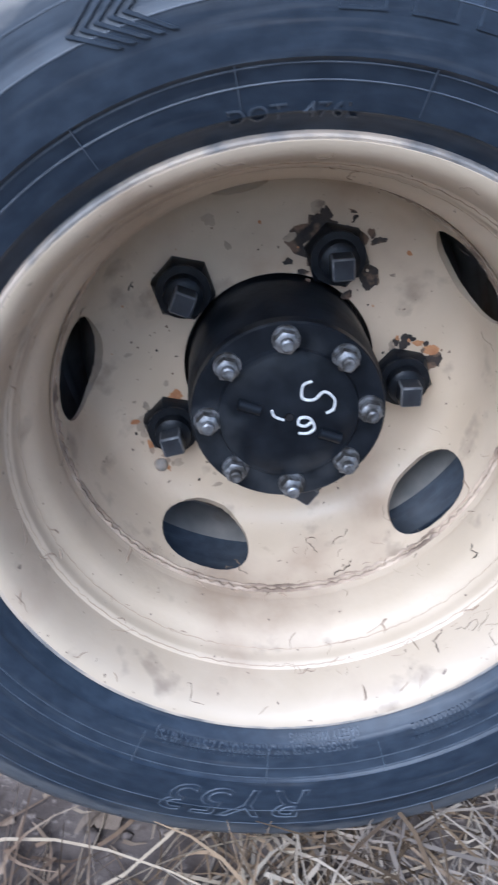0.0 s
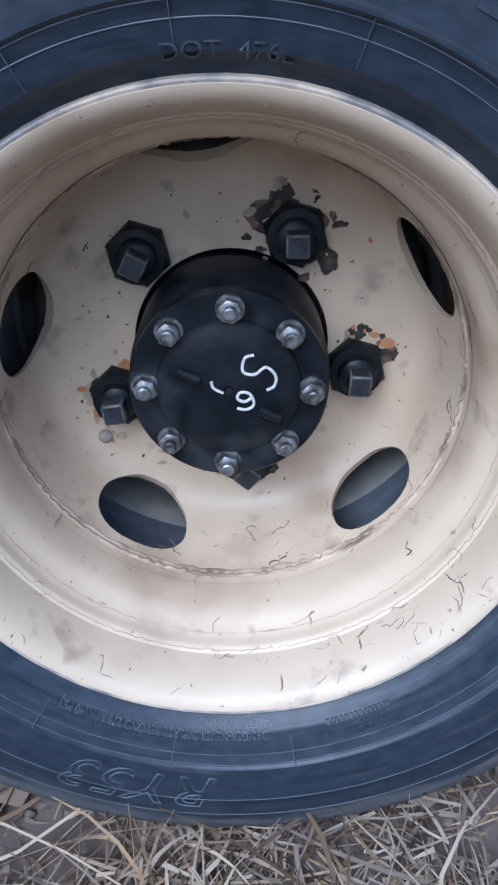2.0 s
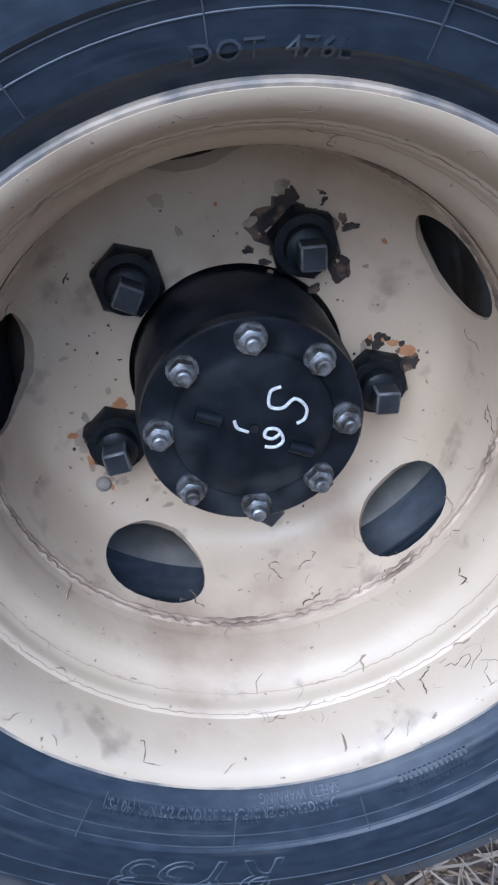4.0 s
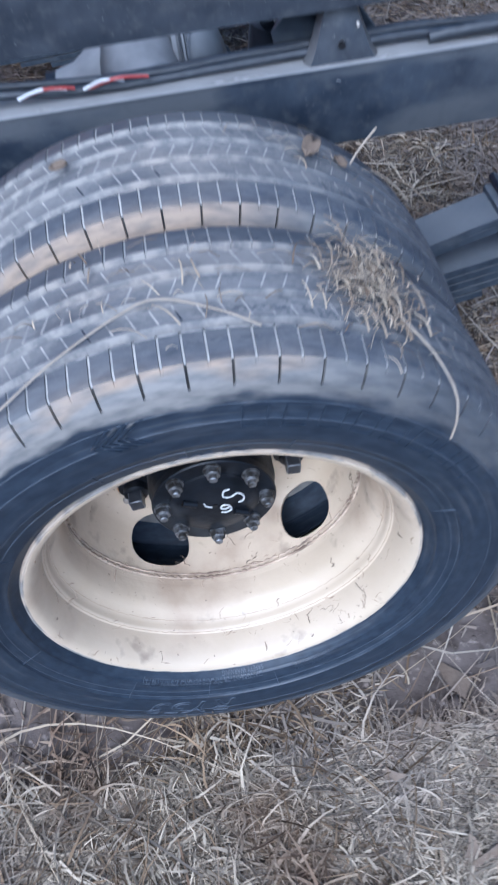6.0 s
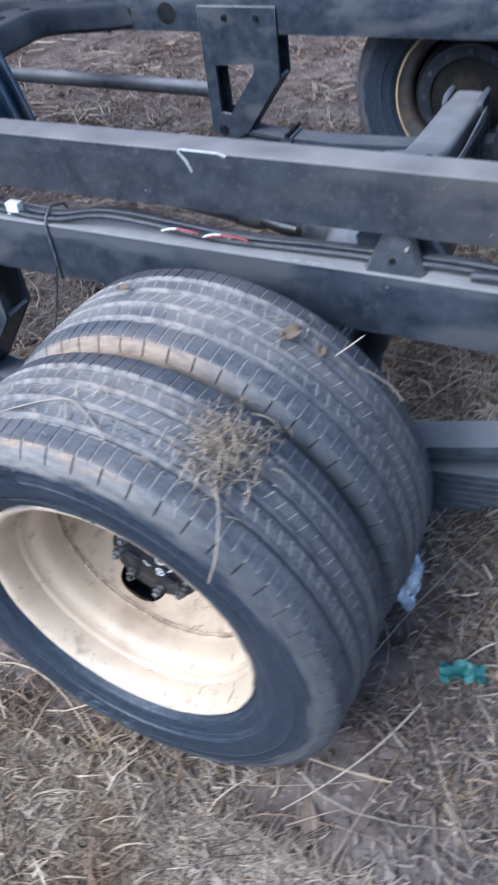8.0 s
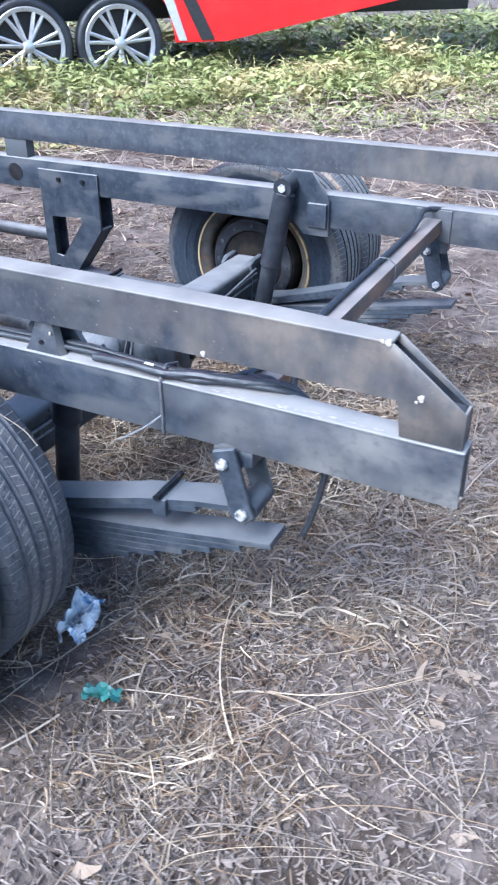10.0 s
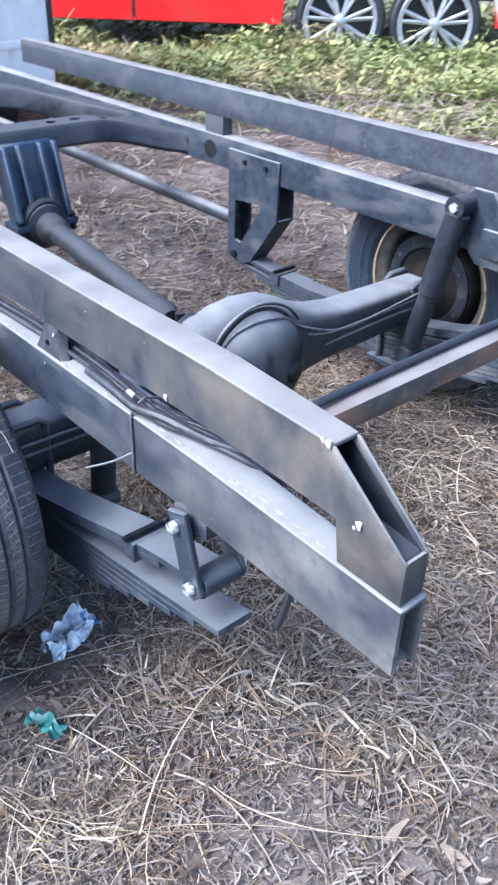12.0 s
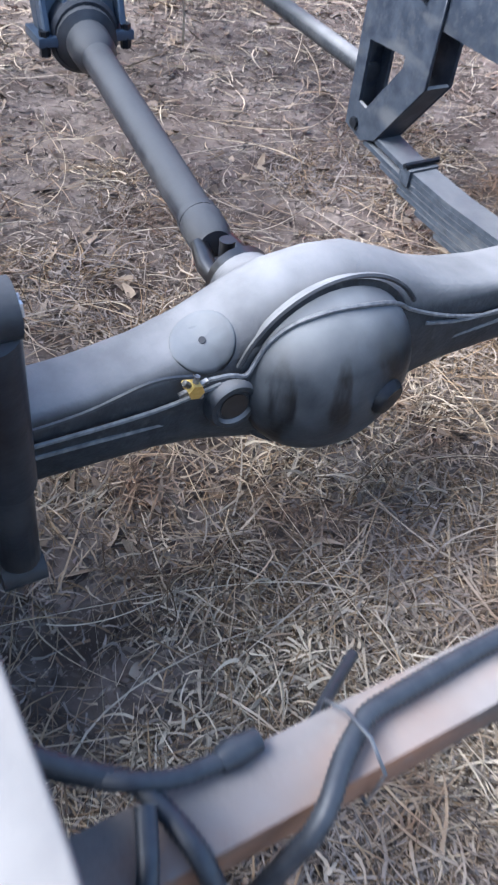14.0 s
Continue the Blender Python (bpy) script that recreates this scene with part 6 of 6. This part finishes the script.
tyre_straw("straw_clump", 460, math.radians(60), 0.070, 0.652, 0.032, 0.009, "clump of dry straw caught on the tyre tread")
tyre_straw("straw_bits", 45, math.radians(92), 0.22, 0.64, 0.035, 0.002, "bits of straw lying on the tyre tread")
tyre_straw("straw_bits", 22, math.radians(62), 0.10, 0.89, 0.03, 0.002, "bits of straw lying on the inner tyre tread")
for pts, r in (([on_tyre(math.radians(d), w, 0.004) for d, w in ((118, 0.556), (108, 0.585), (98, 0.615), (92, 0.625), (84, 0.60), (79, 0.578))], 0.0014), ([on_tyre(math.radians(d), w, l) for d, w, l in ((58, 0.60, 0.014), (54, 0.565, 0.012), (51, 0.535, 0.004), (49, 0.521, -0.012), (47.5, 0.515, -0.03))], 0.0015), ([on_tyre(math.radians(d), w, l) for d, w, l in ((52, 0.90, 0.002), (51, 0.915, 0.02), (50.5, 0.92, 0.045))], 0.0016), ([on_tyre(math.radians(d), w, 0.004) for d, w in ((46, 0.915), (38, 0.935), (32, 0.94))], 0.0014)):
    tagged(new("straw_stem", tube("straw_stem", pts, 0.75 * r, PALE, 5, 5)), "single pale straw stem lying on the tyre", "straw")


def leaf_on(name, x, y, z, size, turn, label):
    bm = bmesh.new()
    bmesh.ops.create_grid(bm, x_segments=5, y_segments=4, size=size)
    for v in bm.verts:
        u, w = v.co.x / size, v.co.y / size
        v.co = Vector((v.co.x, v.co.y * 0.6 * math.sqrt(max(0.03, 1 - u * u)), size * (0.35 * w * w + 0.25 * math.sin(2.3 * u))))
    bmesh.ops.rotate(bm, verts=bm.verts, matrix=Euler((0.4, 0.25, turn)).to_matrix())
    bmesh.ops.translate(bm, verts=bm.verts, vec=(x, y, z))
    ob = new(name, mesh_bm(name, bm, DEADLEAF, 180))
    so = ob.modifiers.new("thick", "SOLIDIFY")
    so.thickness = 0.0012
    return tagged(ob, label, "leaf")


leaf_on("dead_leaf", 0.168, 0.872, 0.672, 0.017, 1.2, "pale curled dead leaf on the inner tyre")
leaf_on("dead_leaf", -0.099, 0.873, 0.697, 0.010, 0.4, "small brown dead leaf on the inner tyre")
leaf_on("dead_leaf", 0.205, 0.885, 0.640, 0.012, 2.0, "brown dead leaf on the inner tyre")

# ---- litter ----
bm = bmesh.new()
bmesh.ops.create_grid(bm, x_segments=22, y_segments=22, size=0.04)
for v in bm.verts:
    u = v.co.copy()
    v.co = Vector((u.x * 0.85 + 0.016 * noise.noise(u * 60), u.y * 1.45 + 0.018 * noise.noise(u * 55 + Vector((3, 1, 0))), 0.026 + 0.042 * noise.noise(u * 52 + Vector((7, 7, 1))) + 0.018 * noise.noise(u * 120)))
bag = new("plastic_wrapper", mesh_bm("plastic_wrapper", bm, FILM, 25))
bag.matrix_basis = pose(0.275, 1.02, 0.01, 15, 10, 10)
tagged(bag, "crumpled clear plastic wrapper with blue print on soil", "wrapper")
bm = bmesh.new()
bmesh.ops.create_grid(bm, x_segments=16, y_segments=6, size=0.045)
for v in bm.verts:
    u = v.co.copy()
    v.co = Vector((u.x * 1.0 + 0.012 * noise.noise(u * 60), u.y * (0.42 + 0.5 * noise.noise(Vector((u.x * 45, 2, 0)))) + 0.012 * noise.noise(u * 40), 0.012 + 0.02 * noise.noise(u * 35) + 0.006 * noise.noise(u * 90)))
scrap = new("plastic_scrap", mesh_bm("plastic_scrap", bm, TEAL, 25))
scrap.matrix_basis = pose(0.445, 0.862, 0.008, 0, 0, 15) @ Matrix.Scale(0.85, 4)
tagged(scrap, "torn strip of teal plastic on soil", "plastic scrap")


# ---- green weeds by the trailer ----
def weeds(name, n, s0, s1, l0, l1, size, high, label):
    """Leafy plants in a band along the trailer; s is across the band, l along it."""
    along, across = np.array([0.72, 0.69]), np.array([-0.69, 0.72])
    s, l = rng.uniform(s0, s1, n), rng.uniform(l0, l1, n)
    clump = 0.5 + 0.5 * np.sin(2.3 * l + 1.1 * s) * np.sin(3.7 * s + 0.6 * l + 1)
    keep = rng.random(n) < 0.25 + 0.75 * clump
    s, l, clump = s[keep], l[keep], clump[keep]
    p = s[:, None] * across + l[:, None] * along
    m = len(s)
    k = 9
    x = np.repeat(p[:, 0], k) + rng.normal(0, 0.05, m * k)
    y = np.repeat(p[:, 1], k) + rng.normal(0, 0.05, m * k)
    h = np.repeat(high * (0.35 + 0.65 * clump) * rng.uniform(0.5, 1.0, m), k) * rng.random(m * k) ** 0.7
    big = np.repeat(rng.uniform(0.4, 1.25, m), k)
    slim = np.repeat(np.where(rng.random(m) < 0.6, 0.2, 1.0), k)
    ob = blades(name, x, y, gz(x, y) + h, rng.uniform(0.6, 1.4, m * k) * size * big / slim ** 0.5, rng.uniform(0.5, 0.9, m * k) * size * big * slim, rng.uniform(0, 6.3, m * k), rng.uniform(-0.2, 0.9, m * k), -rng.uniform(0.2, 1.2, m * k), WEED, 2)
    return tagged(ob, label, "weeds", kind="stuff")


weeds("green_weeds", 10000, 6.5, 8.10, -4.0, 9.0, 0.062, 0.32, "low green broad-leaved weeds beside the trailer")
weeds("green_weeds", 2600, 7.65, 8.05, -4.0, 9.0, 0.060, 0.48, "taller weeds against the trailer wheels")
weeds("green_weeds", 1500, 5.5, 6.5, -3.5, 8.0, 0.06, 0.09, "thin low weeds at the edge of the green strip")
weeds("green_weeds", 4000, 8.6, 14.0, -10.0, 14.0, 0.12, 0.35, "green weeds behind the trailer")

lay("dry_grass", 26000, (-7.5, 2.5, 4.5, 10.5), 0.13, 0.009, 0.9, "dry grass between the weeds", STRAW, 0.3, 0.12, 0.8)

# ---- red trailer ----
TY = math.degrees(math.atan2(0.69, 0.72))
base = np.array([-4.285, 7.205])
TZ = float(gz(base[0], base[1]))
trailer = thing("travel_trailer", "bright red trailer with silver stripe and two wheels a side", "trailer", m=pose(base[0], base[1], TZ, 0, 0, TY))
# local: x along the side, y away from the viewer, z up
WX, WR = 0.445, 0.43


def side_panel():
    """Lower red side with a rounded opening for both wheels and a slanting tail."""
    p = [(-7.0, 0.36), (-7.0, 1.9), (5.2, 1.9), (5.2, 1.05), (1.52, 0.42), (1.00, 0.42)]
    arch = [(0.99, 0.55), (0.94, 0.74), (0.84, 0.89), (0.70, 0.98), (0.55, 1.01), (-0.55, 1.01), (-0.70, 0.98), (-0.84, 0.89), (-0.94, 0.74), (-0.99, 0.55), (-1.0, 0.38)]
    return mesh_bm("side_panel", bm_prism(p + arch, "y", -0.12, -0.07, 0.005), REDBODY, 30)


part("side_panel", side_panel(), trailer, "glossy red side skirt with a wheel arch")
part("body", mesh_bm("body", bm_box(-7.0, 5.3, -0.065, 2.4, 1.5, 3.6, 0.06), REDBODY), trailer)
part("underbody", mesh_bm("underbody", bm_box(-6.9, 4.6, 0.45, 2.2, 0.6, 1.52, 0.02), BLACKTRIM), trailer, "dark underbody")
part("stripe", mesh_bm("stripe", bm_prism([(-7.0, 1.52), (0.74, 1.22), (1.03, 0.44), (1.11, 0.44), (0.84, 1.27), (-7.0, 1.58)], "y", -0.132, -0.123, 0.002), SILVER, 30), trailer, "silver stripe")
part("stripe", mesh_bm("stripe", bm_prism([(0.90, 1.20), (5.2, 1.18), (5.2, 1.24), (0.88, 1.27)], "y", -0.132, -0.123, 0.002), SILVER, 30), trailer, "silver stripe")
part("dark_band", mesh_bm("dark_band", bm_prism([(0.90, 1.19), (1.26, 0.44), (1.40, 0.44), (1.02, 1.19)], "y", -0.131, -0.122, 0.002), BLACKTRIM, 30), trailer, "black slanting band")
part("dark_band", mesh_bm("dark_band", bm_prism([(-7.0, 1.60), (5.2, 1.27), (5.2, 1.36), (-7.0, 1.68)], "y", -0.131, -0.122, 0.002), BLACKTRIM, 30), trailer, "black stripe")
part("door_seam", mesh_bm("door_seam", bm_box(-2.43, -2.40, -0.1235, -0.1195, 0.40, 1.85, 0.002), BLACKTRIM), trailer, "dark door seam")
part("marker_lamp", mesh_bm("marker_lamp", bm_box(-2.06, -1.94, -0.140, -0.121, 0.92, 0.98, 0.010), SILVER), trailer, "small bright marker lamp")
for z in (1.00, 1.09):
    part("latch", mesh_bm("latch", bm_box(1.42, 1.54, -0.140, -0.121, z - 0.025, z + 0.025, 0.008), SILVER), trailer, "small bright latch")
ALLOY = mat("alloy_wheel", (0.36, 0.37, 0.38), (0.5, 0.5, 0.52), 0.35, metal=0.6, scale=30)
T_TYRE = fix(lathe("tyre", [(0.0, 0.43), (-0.08, 0.428), (-0.105, 0.41), (-0.112, 0.39), (-0.105, 0.36), (-0.09, 0.35), (0.10, 0.35), (0.11, 0.39), (0.09, 0.428)], 56, RUBBER))
T_RIM = fix(lathe("rim", [(-0.085, 0.345), (-0.07, 0.33), (-0.02, 0.318), (0.03, 0.31), (0.03, 0.02), (0.04, 0.02), (0.04, 0.345)], 56, BLACKTRIM))
T_RING = fix(lathe("ring", [(-0.098, 0.352), (-0.106, 0.343), (-0.098, 0.308), (-0.07, 0.305), (-0.07, 0.352)], 56, ALLOY))
spoke_bm = bmesh.new()
for i in range(7):
    for d in (-0.14, 0.14):
        a = 2 * math.pi * i / 7 + d + 0.25
        pr = tube("s", [(0.05 * math.cos(a - d), -0.085, 0.05 * math.sin(a - d)), (0.312 * math.cos(a), -0.092, 0.312 * math.sin(a))], [0.022, 0.018], ALLOY, 6)
        spoke_bm.from_mesh(pr)
        bpy.data.meshes.remove(pr)
T_SPOKES = mesh_bm("spokes", spoke_bm, ALLOY)
for x in (-WX, WX):
    w = part("wheel", None, trailer, "silver multi-spoke alloy wheel", pose(x, 0.02, WR))
    part("tyre", T_TYRE, w)
    part("rim", T_RIM, w)
    part("ring", T_RING, w)
    part("spokes", T_SPOKES, w)
    part("cap", fix(lathe("cap", [(-0.115, 0.0005), (-0.115, 0.035), (-0.10, 0.06), (-0.07, 0.06), (-0.07, 0.0005)], 24, ALLOY)), w)

# ---- white van beyond the front of the frame ----
van = thing("white_van", "white panel van body standing beyond the frame", "van", m=pose(-3.9, 3.43, 0.0, 0, 0, 0))
part("rear_body", mesh_bm("rear_body", bm_box(-2.2, 0.0, -1.75, 0.0, 0.30, 2.2, 0.05, 3), WHITEBODY), van, "white pressed-steel body")
for z in (0.55, 0.85, 1.15):
    part("swage", mesh_bm("swage", bm_box(-0.004, 0.012, -1.6, -0.12, z, z + 0.05, 0.005), WHITEBODY), van)
part("bumper", mesh_bm("bumper", bm_box(-0.1, 0.06, -1.72, -0.03, 0.22, 0.34, 0.02), BLACKTRIM), van, "dark bumper")
part("corner_trim", mesh_bm("corner_trim", bm_box(-0.06, 0.008, -0.035, 0.006, 0.5, 1.9, 0.006), BLACKTRIM), van)
for y in (-1.5, -0.25):
    part("wheel", fix(lathe("wheel", [(-0.1, 0.05), (-0.1, 0.3), (-0.08, 0.32), (0.08, 0.32), (0.1, 0.3), (0.1, 0.05)], 32, RUBBER)), van, "", pose(-0.6, y, 0.21))
